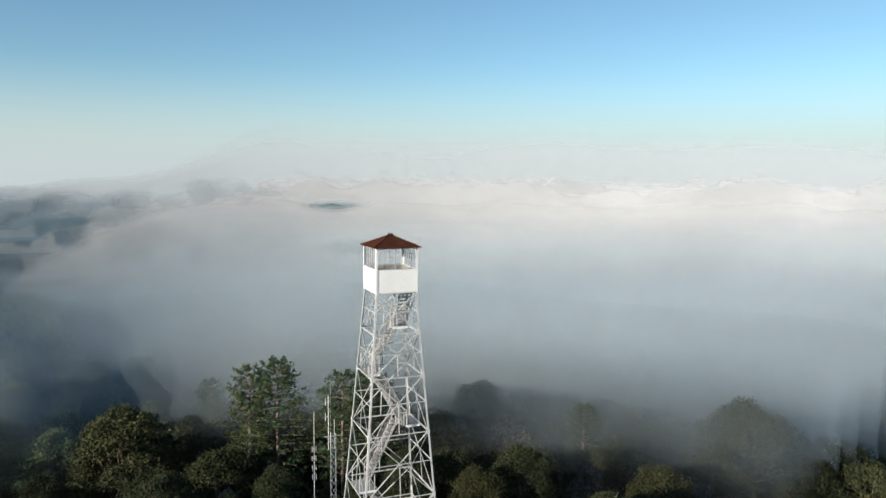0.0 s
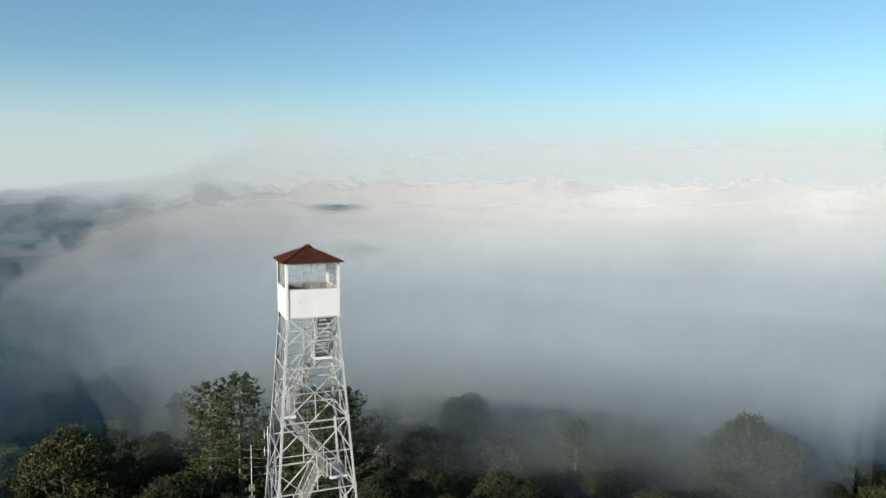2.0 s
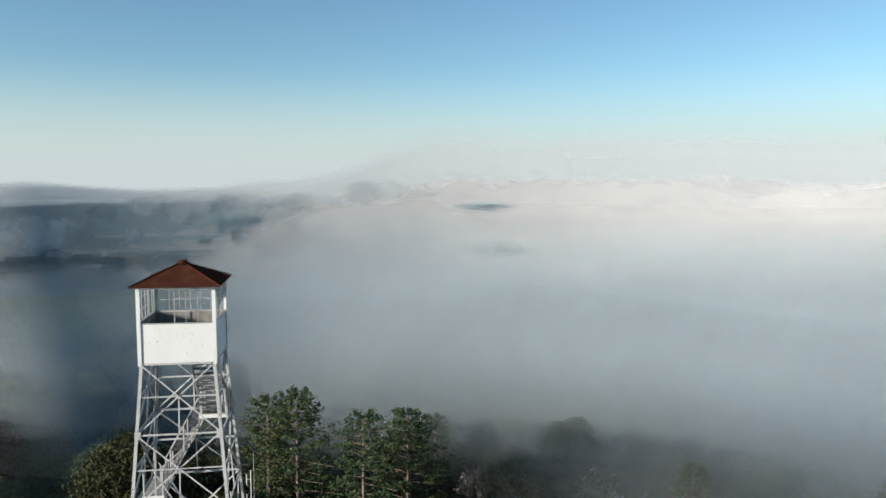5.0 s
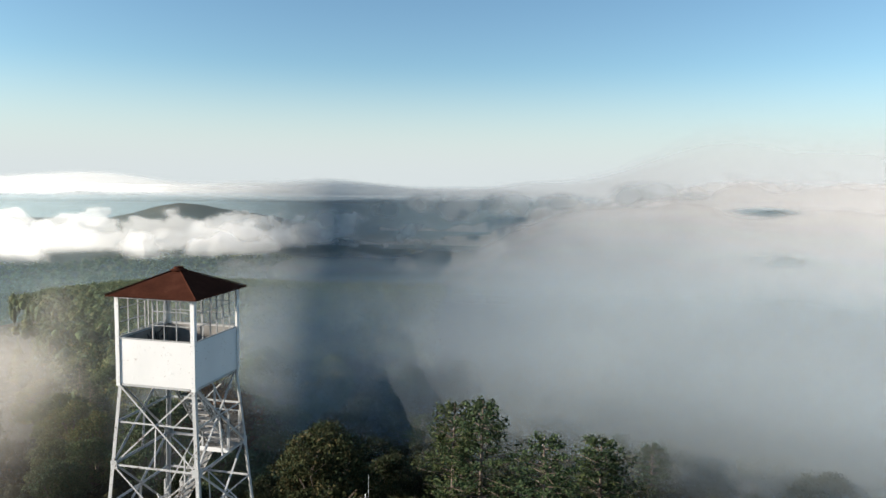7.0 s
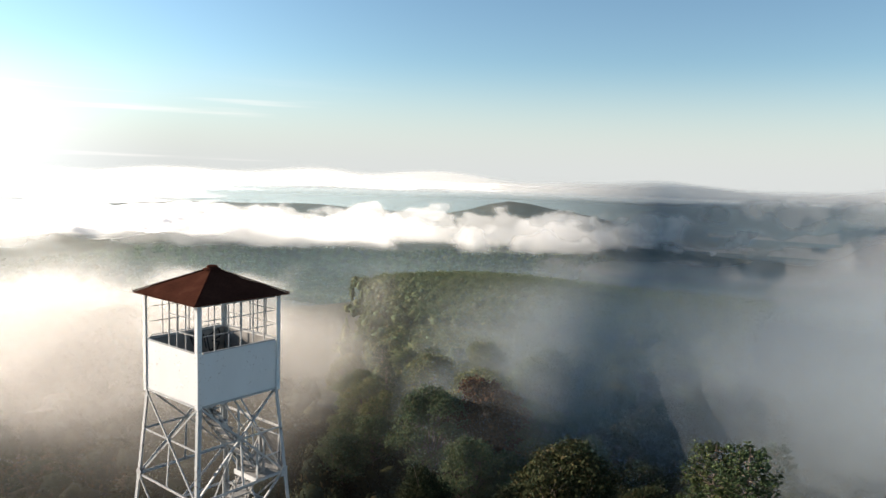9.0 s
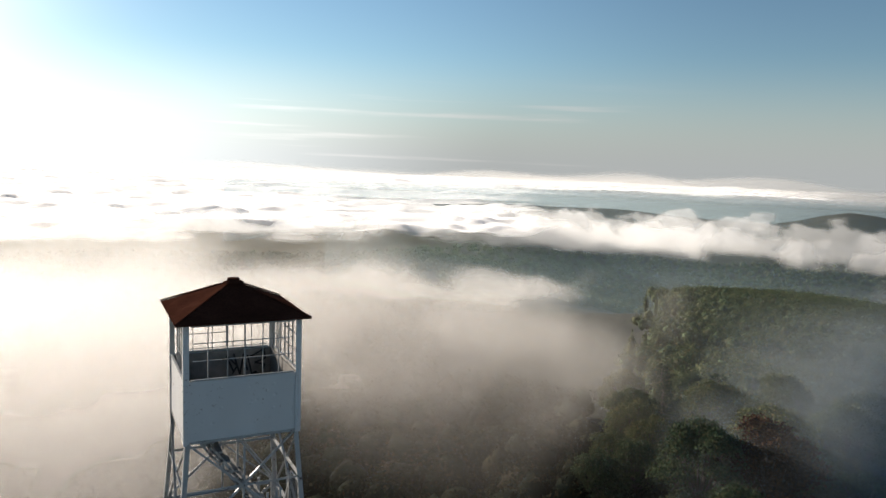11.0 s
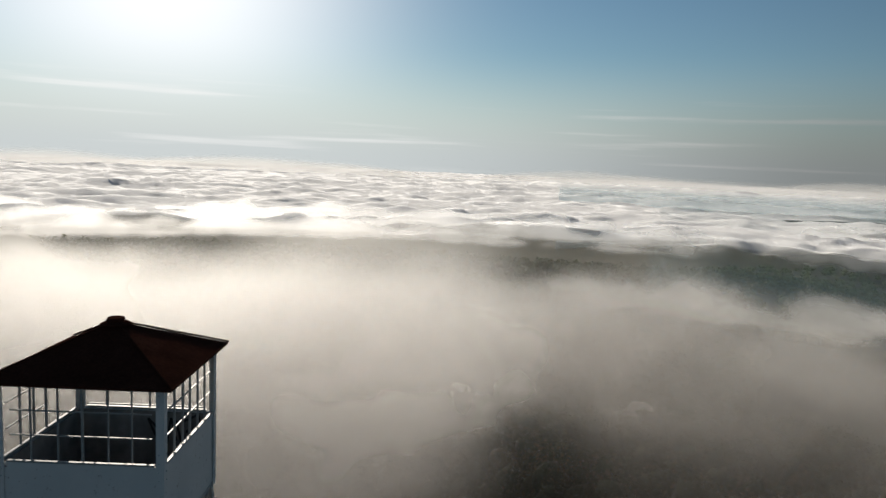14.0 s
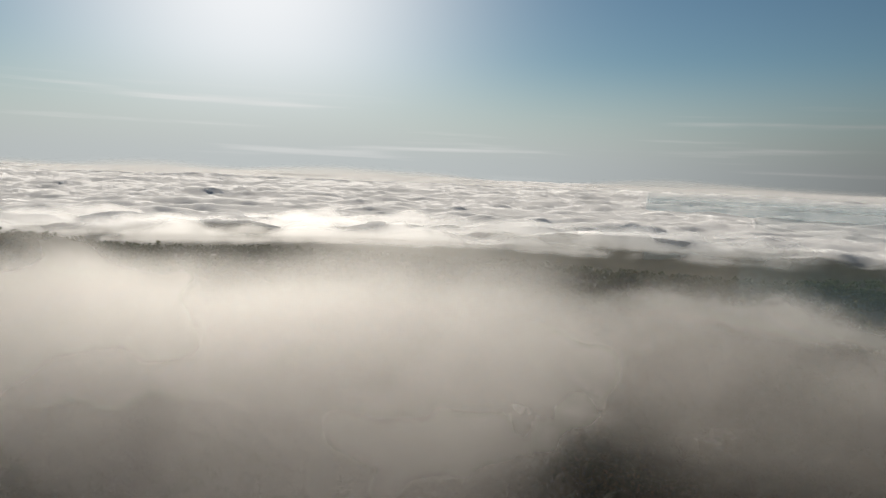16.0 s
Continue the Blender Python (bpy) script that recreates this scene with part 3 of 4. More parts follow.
def wisp_cover(x, y, z):
    """Drifting wisps in the northern bank, drawn out along the wind."""
    r, b = math.hypot(x, y), bearing(x, y)
    n1 = rough_noise(x * 0.8 + y * 0.5, (y - x) * 0.9, z * 2.0 + 11, 34, 4)
    top = -7 - 30 * smooth(45, 225, r) + 12 * rough_noise(x, y, z + 50, 30, 4)
    return smooth(-0.05, 0.55, n1 + 0.2 * smooth(60, 90, b)) * smooth(50, 78, b) * smooth(top + 5, top - 5, z) * smooth(-44, -26, z)


for r in (70, 105, 150, 205):
    fog_wall(r, 42, 150, -50, 6, wisp_cover, WISP, "ragged wisps drifting over the fog bank", step=r * 0.012, rows=26)
for r in (2900, 3900):
    fog_wall(r, -68, 150, -90, 380, far_cover, FARCLOUD, "pale cloud bank on the horizon", step=r * 0.01, rows=30)


def sea_cover(x, y):
    r, b = math.hypot(x, y), bearing(x, y)
    n1 = rough_noise(x, y, 0, 260, 4)
    north = smooth(50, 62, b + 6 * n1) * smooth(590 + 120 * n1, 720 + 120 * n1, r)
    far = 0.8 * smooth(2300 + 200 * n1, 2700 + 200 * n1, r) * smooth(26, 44, b)
    return max(north, far)


def sea_height(x, y):
    """Rounded billows with creases between them."""
    small = abs(noise.noise((x / 52, y / 52, 2.0))) + 0.5 * abs(noise.noise((x / 24, y / 24, 9.0)))
    return -60 + 10 * abs(rough_noise(x, y, 5, 110, 3)) + 5 * small + 9 * rough_noise(x, y, 60, 300, 2)


verts, faces = polar_sheet(sea_height, [560 * 1.012 ** k for k in range(178)], 620, -68, 150)
dens = [max(0.0, min(1.0, sea_cover(v[0], v[1]))) for v in verts]
faces = [f for f in faces if max(dens[k] for k in f) > 0.02]
sea = mesh_object("fog_sea", verts, faces, SEA)
sea.data.attributes.new("fog_cover", "FLOAT", "POINT").data.foreach_set("value", dens)
tagged(sea, "billowing white sea of fog filling the far valleys", "fog", "fog banks", "stuff")

# ---- the tower ----
H = 1.067                                # half the cab's width
BASE = -27.0
LEVELS = [0.0, -2.1, -4.31, -7.2, -10.45, -14.0, -17.9, -22.2, BASE]


def half(z):
    return 1.03 - 0.078 * z if z < 0 else H


tower = new("fire_tower")
tagged(tower, "tall white-painted steel lattice fire lookout tower with rusty roof", "lookout tower")
SIDES = ((-1, -1, 1, -1, (0, -1, 0)), (1, -1, 1, 1, (1, 0, 0)), (1, 1, -1, 1, (0, 1, 0)), (-1, 1, -1, -1, (-1, 0, 0)))
for sx, sy in ((-1, -1), (1, -1), (1, 1), (-1, 1)):
    top, foot = Vector((sx * half(-0.001), sy * half(-0.001), 0.05)), Vector((sx * half(BASE), sy * half(BASE), BASE - 0.4))
    bm = bmesh.new()
    w = 0.095
    for a, b in (((0, 0), (w, 0.012)), ((0, 0.0125), (0.012, w))):
        ends = []
        for p in (foot, top):
            ends.append([bm.verts.new((p.x - sx * u + sx * 0.04, p.y - sy * v + sy * 0.04, p.z)) for u, v in ((a[0], a[1]), (b[0], a[1]), (b[0], b[1]), (a[0], b[1]))])
        for k in range(4):
            bm.faces.new((ends[0][k], ends[0][(k + 1) % 4], ends[1][(k + 1) % 4], ends[1][k]))
        bm.faces.new(ends[0][::-1])
        bm.faces.new(ends[1])
    bmesh.ops.recalc_face_normals(bm, faces=bm.faces)
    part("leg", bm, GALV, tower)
    bm = bmesh.new()
    box_into(bm, (sx * half(BASE) - 0.35, sy * half(BASE) - 0.35, BASE - 0.5), (sx * half(BASE) + 0.35, sy * half(BASE) + 0.35, BASE + 0.15))
    part("footing", bm, plain("footing_concrete", (0.32, 0.31, 0.29), 0.9), tower, "weathered concrete footing")

for ax, ay, bx, by, out in SIDES:
    o = Vector(out)
    for up, low in zip(LEVELS, LEVELS[1:]):
        def at(sx, sy, z, inset=0.0):
            return Vector((sx * half(z), sy * half(z), z)) + o * (0.035 - inset)
        mid = (up * half(low) + low * half(up)) / (half(low) + half(up))
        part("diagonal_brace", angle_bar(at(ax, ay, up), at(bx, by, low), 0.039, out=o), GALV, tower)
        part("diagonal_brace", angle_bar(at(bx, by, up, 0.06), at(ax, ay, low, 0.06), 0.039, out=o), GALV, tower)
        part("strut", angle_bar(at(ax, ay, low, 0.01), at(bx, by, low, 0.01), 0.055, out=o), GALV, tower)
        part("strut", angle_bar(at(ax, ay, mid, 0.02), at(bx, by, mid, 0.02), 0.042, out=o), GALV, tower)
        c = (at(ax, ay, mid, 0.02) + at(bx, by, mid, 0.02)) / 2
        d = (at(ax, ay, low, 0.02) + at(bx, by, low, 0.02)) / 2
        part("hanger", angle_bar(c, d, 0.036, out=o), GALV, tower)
        for sx, sy in ((ax, ay), (bx, by)):
            bm = bmesh.new()
            m, _ = along(at(sx, sy, low, -0.012), at(sx, sy, low, -0.012) + Vector((bx - ax, by - ay, 0)) * (1 if (sx, sy) == (ax, ay) else -1), o)
            box_into(bm, (-0.05, -0.11, -0.006), (0.13, 0.11, 0.006), m)
            part("gusset_plate", bm, GALV, tower)

# cab
CAB_TOP, SILL = 2.27, 1.18
for sx, sy in ((-1, -1), (1, -1), (1, 1), (-1, 1)):
    bm = bmesh.new()
    x, y = sx * (H + 0.045), sy * (H + 0.045)
    box_into(bm, (min(x, x - sx * 0.11), min(y, y - sy * 0.012), -0.06), (max(x, x - sx * 0.11), max(y, y - sy * 0.012), CAB_TOP))
    box_into(bm, (min(x, x - sx * 0.012), min(y - sy * 0.0125, y - sy * 0.11), -0.06), (max(x, x - sx * 0.012), max(y - sy * 0.0125, y - sy * 0.11), CAB_TOP))
    post = part("corner_post", bm, WHITE, tower)
    for z in [0.05 + 0.12 * k for k in range(3)] + [0.98, 1.1, 1.22, 1.34, 2.0, 2.15]:
        for dx, dy in ((-sx * 0.07, sy * 0.004), (sx * 0.004, -sy * 0.07)):
            bm = bmesh.new()
            bmesh.ops.create_cone(bm, cap_ends=True, segments=6, radius1=0.012, radius2=0.009, depth=0.012,
                                  matrix=Matrix.Translation((x + dx, y + dy, z)) @ Matrix.Rotation(math.pi / 2, 4, "X" if abs(dx) > abs(dy) else "Y"))
            part("bolt", bm, MASTM, post)


def side_frame(k):
    """A frame for one side of the cab: x along it as seen from outside, y inwards, z up; origin in the cab's middle."""
    ax, ay, bx, by, out = SIDES[k]
    x = Vector((bx - ax, by - ay, 0)).normalized()
    y = -Vector(out)
    return Matrix((x, y, Vector((0, 0, 1)))).transposed().to_4x4()


def panel(k, seed):
    """A thin dented steel sheet with turned edges."""
    rnd = random.Random(seed)
    bm = bmesh.new()
    nx, nz = 140, 84
    dents = [(rnd.uniform(-0.8, 0.8), rnd.uniform(0.12, 1.0), rnd.uniform(0.016, 0.024), rnd.choice((-1, -1, 1)) * rnd.uniform(0.006, 0.011)) for _ in range(15)]
    shells = []
    for back in (0.0, 0.006):
        grid = []
        for i in range(nx + 1):
            col = []
            for j in range(nz + 1):
                x, z = -1.035 + 2.07 * i / nx, 0.0 + 1.16 * j / nz
                y = H + 0.02 + 0.004 * noise.noise((x * 1.5, z * 1.5, seed)) + sum(h * math.exp(-((x - u) ** 2 + (z - v) ** 2) / s ** 2) for u, v, s, h in dents)
                col.append(bm.verts.new((x, back - y, z)))
            grid.append(col)
        shells.append(grid)
    for grid, turn in zip(shells, (1, -1)):
        for i in range(nx):
            for j in range(nz):
                bm.faces.new((grid[i][j], grid[i + 1][j], grid[i + 1][j + 1], grid[i][j + 1])[::turn]).smooth = True
    rim = [(i, 0) for i in range(nx)] + [(nx, j) for j in range(nz)] + [(i, nz) for i in range(nx, 0, -1)] + [(0, j) for j in range(nz, 0, -1)]
    for (i, j), (u, v) in zip(rim, rim[1:] + rim[:1]):
        bm.faces.new((shells[0][u][v], shells[0][i][j], shells[1][i][j], shells[1][u][v]))
    return part("wall_panel", bm, WHITE, tower, "dented white sheet-steel wall panel", side_frame(k))


BARS = {0: ((-0.66, -0.3, 0.02, 0.36, 0.67), ((-1, 1, 0.34), (-1, 1, 0.68))),
        1: ((-0.62, -0.3, 0.0, 0.34, 0.66), ((-1, 1, 0.34), (-1, 1, 0.68))),
        2: ((-0.6, -0.2, -0.06, 0.24, 0.64), ((-1, 1, 0.03), (-0.06, 1, 0.36), (-0.06, 1, 0.72))),
        3: ((-0.06, 0.26, 0.6), ((-0.06, 1.0, 0.36), (-0.06, 1.0, 0.72)))}
for k in range(4):
    m = side_frame(k)
    panel(k, k + 3)
    bm = bmesh.new()
    box_into(bm, (-0.97, -H - 0.035, SILL - 0.015), (0.97, -H + 0.004, SILL + 0.012))
    part("window_sill", bm, BAR, tower, m=m)
    bm = bmesh.new()
    box_into(bm, (-0.97, -H - 0.03, CAB_TOP - 0.08), (0.97, -H + 0.03, CAB_TOP - 0.01))
    part("top_plate", bm, WHITE, tower, m=m)
    bm = bmesh.new()
    box_into(bm, (-0.97, -H - 0.03, -0.05), (0.97, -H + 0.05, -0.002))
    part("floor_beam", bm, GALV, tower, m=m)
    ups, levels = BARS[k]
    for x in ups:
        bm = bmesh.new()
        w = 0.014 if abs(x) < 0.1 else 0.008
        box_into(bm, (x - w, -H - 0.015, SILL + 0.02), (x + w, -H + 0.015, CAB_TOP - 0.08))
        part("window_bar", bm, BAR, tower, m=m)
    for x0, x1, f in levels:
        bm = bmesh.new()
        z = SILL + 0.02 + f * (CAB_TOP - SILL - 0.1)
        box_into(bm, (max(-0.93, x0), -H - 0.01, z - 0.008), (min(0.93, x1), -H + 0.01, z + 0.008))
        part("glazing_bar", bm, BAR, tower, m=m)

for k in range(8):
    bm = bmesh.new()
    y0 = -H + 0.0 + k * 2 * H / 8
    box_into(bm, (-H + 0.02 if k < 5 else -H + 0.02, y0 + 0.004, 0.005), (H - 0.02, y0 + 2 * H / 8 - 0.004, 0.04))
    part("floor_board", bm, PLANK, tower)

# Inner sheets added behind the panels; their dark grey stands in for shade.
for k in range(4):
    bm = bmesh.new()
    box_into(bm, (-1.02, -H + 0.045, 0.045), (1.02, -H + 0.052, SILL - 0.03))
    lining = part("inner_lining", bm, LINING, tower, "blotched inner wall sheet with the shade of the cab put into its grey", side_frame(k))
    if k == 2:
        # a sprayed tag that cannot be read: broken strokes on the inside of the north wall
        for line in (((-0.18, 0.45), (-0.28, 0.62), (-0.05, 0.86), (-0.2, 0.5)), ((-0.2, 0.9), (-0.34, 0.42), (-0.42, 0.88), (-0.5, 0.5)),
                     ((-0.5, 0.84), (-0.6, 0.4), (-0.7, 0.46)), ((-0.56, 0.8), (-0.86, 0.95), (-0.9, 0.74), (-0.66, 0.66), (-0.88, 0.6), (-0.8, 0.38), (-0.62, 0.44))):
            for a, b in zip(line, line[1:]):
                part("spray_stroke", flat_bar((a[0], -H + 0.056, a[1] + 0.17), (b[0], -H + 0.056, b[1] + 0.17), 0.006, 0.035), BLACK, lining)

# roof: four sheet slopes on hips, with a vent cap
EAVE, TIP = 1.255, 2.86
bm = bmesh.new()
ring = [bm.verts.new((sx * EAVE, sy * EAVE, 2.275)) for sx, sy in ((-1, -1), (1, -1), (1, 1), (-1, 1))]
tip = bm.verts.new((0, 0, TIP))
for k in range(4):
    bm.faces.new((ring[k], ring[(k + 1) % 4], tip))
bmesh.ops.subdivide_edges(bm, edges=bm.edges[:], cuts=7, use_grid_fill=True)
for v in bm.verts:
    v.co.z += 0.012 * noise.noise(v.co * 2.0)
under = bmesh.ops.duplicate(bm, geom=bm.verts[:] + bm.edges[:] + bm.faces[:])["geom"]
bmesh.ops.translate(bm, verts=[g for g in under if isinstance(g, bmesh.types.BMVert)], vec=(0, 0, -0.018))
bmesh.ops.reverse_faces(bm, faces=[g for g in under if isinstance(g, bmesh.types.BMFace)])
bmesh.ops.bridge_loops(bm, edges=[e for e in bm.edges if e.is_boundary])
roof = part("roof", bm, ROOF, tower, "rusty red-brown sheet-metal pyramid roof")
for sx, sy in ((-1, -1), (1, -1), (1, 1), (-1, 1)):
    part("hip_cap", tube((sx * (EAVE + 0.01), sy * (EAVE + 0.01), 2.29), (0, 0, TIP + 0.012), 0.016, 6), ROOF, roof)
for k in range(4):
    bm = bmesh.new()
    box_into(bm, (-EAVE, -EAVE - 0.004, 2.25), (EAVE, -EAVE + 0.01, 2.284))
    part("eave_trim", bm, ROOF, roof, m=side_frame(k))
bm = bmesh.new()
bmesh.ops.create_cone(bm, cap_ends=True, segments=16, radius1=0.13, radius2=0.12, depth=0.07, matrix=Matrix.Translation((0, 0, TIP + 0.02)))
bmesh.ops.create_cone(bm, cap_ends=True, segments=16, radius1=0.22, radius2=0.16, depth=0.03, matrix=Matrix.Translation((0, 0, TIP - 0.02)))
part("vent_cap", bm, ROOF, roof, "low round rusty vent cap")


def wires(a, b, c, d, gap=0.06):
    """Crossing wires that fill the four-sided panel a, b, c, d (a to b along the foot, d to c along the head)."""
    a, b, c, d = (Vector(p) for p in (a, b, c, d))
    bm = bmesh.new()
    ln, ht = (b - a).length, (d - a).length
    side = (b - a).cross(d - a).normalized()

    def on(u, v):
        return a + (b - a) * (u / ln) + (d - a) * (v / ht)

    for k in range(1, int((ln + ht) / gap)):
        q = k * gap
        u0, v0 = (q, 0.0) if q < ln else (ln, q - ln)
        u1, v1 = (0.0, q) if q < ht else (q - ht, ht)
        for mirror in (False, True):
            e, f = (on(ln - u0, v0), on(ln - u1, v1)) if mirror else (on(u0, v0), on(u1, v1))
            m, wl = along(e, f, side)
            if wl > 0.02:
                box_into(bm, (0, -0.0025, -0.0025), (wl, 0.0025, 0.0025), m)
    return bm


def truss_stringer(a, b, depth):
    """A light stringer: two thin chords with zigzag lacing between them."""
    bm = bmesh.new()
    up = Vector((0, 0, 1))
    drop = up.cross((b - a).normalized()).cross((b - a).normalized()) * depth
    drop = drop if drop.z < 0 else -drop
    n = max(6, round((b - a).length / 0.2))
    ends = [(a, b), (a + drop, b + drop)]
    for k in range(n):
        p, q = a + (b - a) * (k / n), a + (b - a) * ((k + 1) / n)
        ends.append((p, q + drop) if k % 2 else (p + drop, q))
    for k, (p, q) in enumerate(ends):
        m, ln = along(p, q)
        w = 0.022 if k < 2 else 0.012
        box_into(bm, (0, -0.012, -w), (ln, 0.012, w), m)
    return bm


def flight(top, foot, width, steps, meshed=True):
    """A steep open stair between two landings: laced stringers, treads, and a railed wire guard on each side."""
    top, foot = Vector(top), Vector(foot)
    run = Vector((foot.x - top.x, foot.y - top.y, 0)).normalized()
    side = Vector((-run.y, run.x, 0))
    whole = part("stair_flight", truss_stringer(top + side * width / 2, foot + side * width / 2, 0.17), STAIR, tower, "steep open steel stair with board treads")
    part("stringer", truss_stringer(top - side * width / 2, foot - side * width / 2, 0.17), STAIR, whole)
    for k in range(steps):
        p = top + (foot - top) * ((k + 0.6) / steps)
        bm = bmesh.new()
        m = Matrix((run, side, Vector((0, 0, 1)))).transposed().to_4x4()
        m.translation = p
        box_into(bm, (-0.11, -width / 2 + 0.014, -0.018), (0.11, width / 2 - 0.014, 0.018), m)
        part("tread", bm, TREAD, whole)
    for s in (-1, 1):
        off = side * (s * (width / 2 + 0.03))
        for rise in (0.8,):
            part("handrail", flat_bar(top + off + Vector((0, 0, rise)), foot + off + Vector((0, 0, rise)), 0.03, 0.03), GALV, whole)
        for f in (0.03, 0.5, 0.97):
            p = top + (foot - top) * f + off
            part("rail_post", flat_bar(p - Vector((0, 0, 0.05)), p + Vector((0, 0, 0.8)), 0.04, 0.04, up=(1, 0, 0)), GALV, whole)
        if meshed and s < 0:
            up = Vector((0, 0, 0.8))
            part("wire_mesh", wires(top + off, foot + off, foot + off + up, top + off + up, 0.085), WIRE, whole, "woven wire stair guard")


def landing(lo, hi, z):
    bm = bmesh.new()
    box_into(bm, (lo[0], lo[1], z - 0.06), (hi[0], hi[1], z - 0.02))
    deck = part("landing", bm, GALV, tower, "small steel stair landing")
    n = 5
    for k in range(n):
        bm = bmesh.new()
        y0 = lo[1] + (hi[1] - lo[1]) * k / n
        box_into(bm, (lo[0] + 0.01, y0 + 0.006, z - 0.018), (hi[0] - 0.01, y0 + (hi[1] - lo[1]) / n - 0.006, z + 0.012))
        part("deck_board", bm, TREAD, deck)
    bm = bmesh.new()
    box_into(bm, (lo[0] - 0.014, lo[1], z - 0.09), (lo[0] - 0.002, hi[1], z + 0.03))
    part("edge_plate", bm, WHITE, deck, "white painted edge plate")
    for px in (lo[0] + 0.05, hi[0] - 0.05):
        for py in (lo[1] + 0.05, hi[1] - 0.05):
            part("rail_post", flat_bar((px, py, z), (px, py, z + 0.85), 0.045, 0.045, up=(1, 0, 0)), GALV, deck)


flight((-0.72, -0.62, -0.02), (0.8, -0.62, -2.1), 0.62, 10, False)
landing((0.42, -1.14, 0), (1.16, -0.28, 0), -2.1)
z, south, col = -2.1, True, 0.78
for low in LEVELS[2:]:
    y0, y1 = (-0.35, 0.75) if south else (0.75, -0.55)
    s = half(low) / 1.25
    flight((col, y0 * s, z), (col, y1 * s, low), 0.6, max(8, round((z - low) / 0.24)))
    if low > BASE:
        reach = half(low) - 0.06
        landing((-0.45, (0.6 * s if south else -reach)), (1.12, (reach if south else -0.6 * s)), low)
    z, south, col = low, not south, (-0.08 if col > 0.5 else 0.78)


def guard(a, b, height):
    """A woven-wire guard between two feet a and b: a thin frame and crossing wires."""
    a, b = Vector(a), Vector(b)
    up = Vector((0, 0, height))
    frame_part = part("wire_guard", flat_bar(a + up, b + up, 0.025, 0.025), GALV, tower, "woven wire stair guard")
    for p, q in ((a, b), (a, a + up), (b, b + up)):
        part("guard_rail", flat_bar(p, q, 0.02, 0.02, up=(0, 0, 1) if p is a and q is b else (1, 0, 0)), GALV, frame_part)
    part("wire_mesh", wires(a, b, b + up, a + up), WIRE, frame_part)


guard((1.17, -1.1, -2.1), (1.17, -0.25, -2.1), 0.85)
guard((0.45, -1.14, -2.1), (1.15, -1.14, -2.1), 0.5)
guard((0.42, 0.7, -4.3), (-0.4, 0.7, -4.3), 0.8)
guard((-0.42, -0.5, -7.15), (0.35, -0.5, -7.15), 0.8)


# ---- radio masts beside the tower ----
def radio_mast(x, y, top):
    """A slim three-legged lattice mast with whip and dipole aerials at its head."""
    low = ground_z(x, y)
    mast = new("radio_mast")
    mast.location = (x, y, low)
    tagged(mast, "slim galvanised lattice radio mast with whip aerials", "radio mast")
    h, w = top - low, 0.24
    feet = [Vector((w * math.cos(a), w * math.sin(a), 0)) for a in (0.3, 2.394, 4.489)]
    for p in feet:
        part("leg", tube(p - Vector((0, 0, 0.3)), p + Vector((0, 0, h)), 0.025, 6), MASTM, mast)
    n = int(h / 0.5)
    for k in range(n):
        z0, z1 = Vector((0, 0, h * k / n)), Vector((0, 0, h * (k + 1) / n))
        for i in range(3):
            j = (i + 1) % 3
            bm = tube(feet[i] + z0, feet[j] + z1, 0.012, 4)
            part("lacing", bm, MASTM, mast)
    for dx, dy, up, r in ((0.0, 0.3, 2.9, 0.022), (0.05, -0.15, 1.0, 0.018), (0.02, 0.15, 3.9, 0.006)):
        part("whip_aerial", tube((dx, dy, h - 1.2), (dx, dy, h + up), r, 8), WHITE, mast, "white fibreglass whip aerial")
        part("bracket", flat_bar((0, 0, h - 0.6), (dx, dy, h - 0.6), 0.05, 0.05), MASTM, mast)
    for z in (1.0, 2.1):
        part("dipole", tube((0.0, 0.52, h + z), (0.0, 0.52, h + z + 0.6), 0.018, 8), WHITE, mast)
        part("bracket", flat_bar((0, 0.3, h + z + 0.3), (0, 0.52, h + z + 0.3), 0.03, 0.03), MASTM, mast)
    part("side_arm", flat_bar((0, -0.6, h - 0.2), (0, 0.6, h - 0.2), 0.05, 0.05), MASTM, mast)


def pole_aerial(x, y, top):
    """A slender pole with folded dipoles along it."""
    low = ground_z(x, y)
    mast = new("aerial_pole")
    mast.location = (x, y, low)
    tagged(mast, "slender pale aerial pole with stacked dipole loops", "aerial")
    h = top - low
    part("pole", tube((0, 0, -0.3), (0, 0, h), 0.028, 8, 0.018), WHITE, mast)
    for k in range(4):
        z = h - 3.0 - k * 0.7
        for sgn in (-1, 1):
            part("dipole", tube((0, sgn * 0.14, z), (0, sgn * 0.14, z + 0.4), 0.016, 6), WHITE, mast)
        part("bracket", flat_bar((0, -0.14, z + 0.2), (0, 0.14, z + 0.2), 0.03, 0.03), MASTM, mast)


radio_mast(15.0, -0.45, -12.8)
pole_aerial(15.0, 0.9, -11.0)


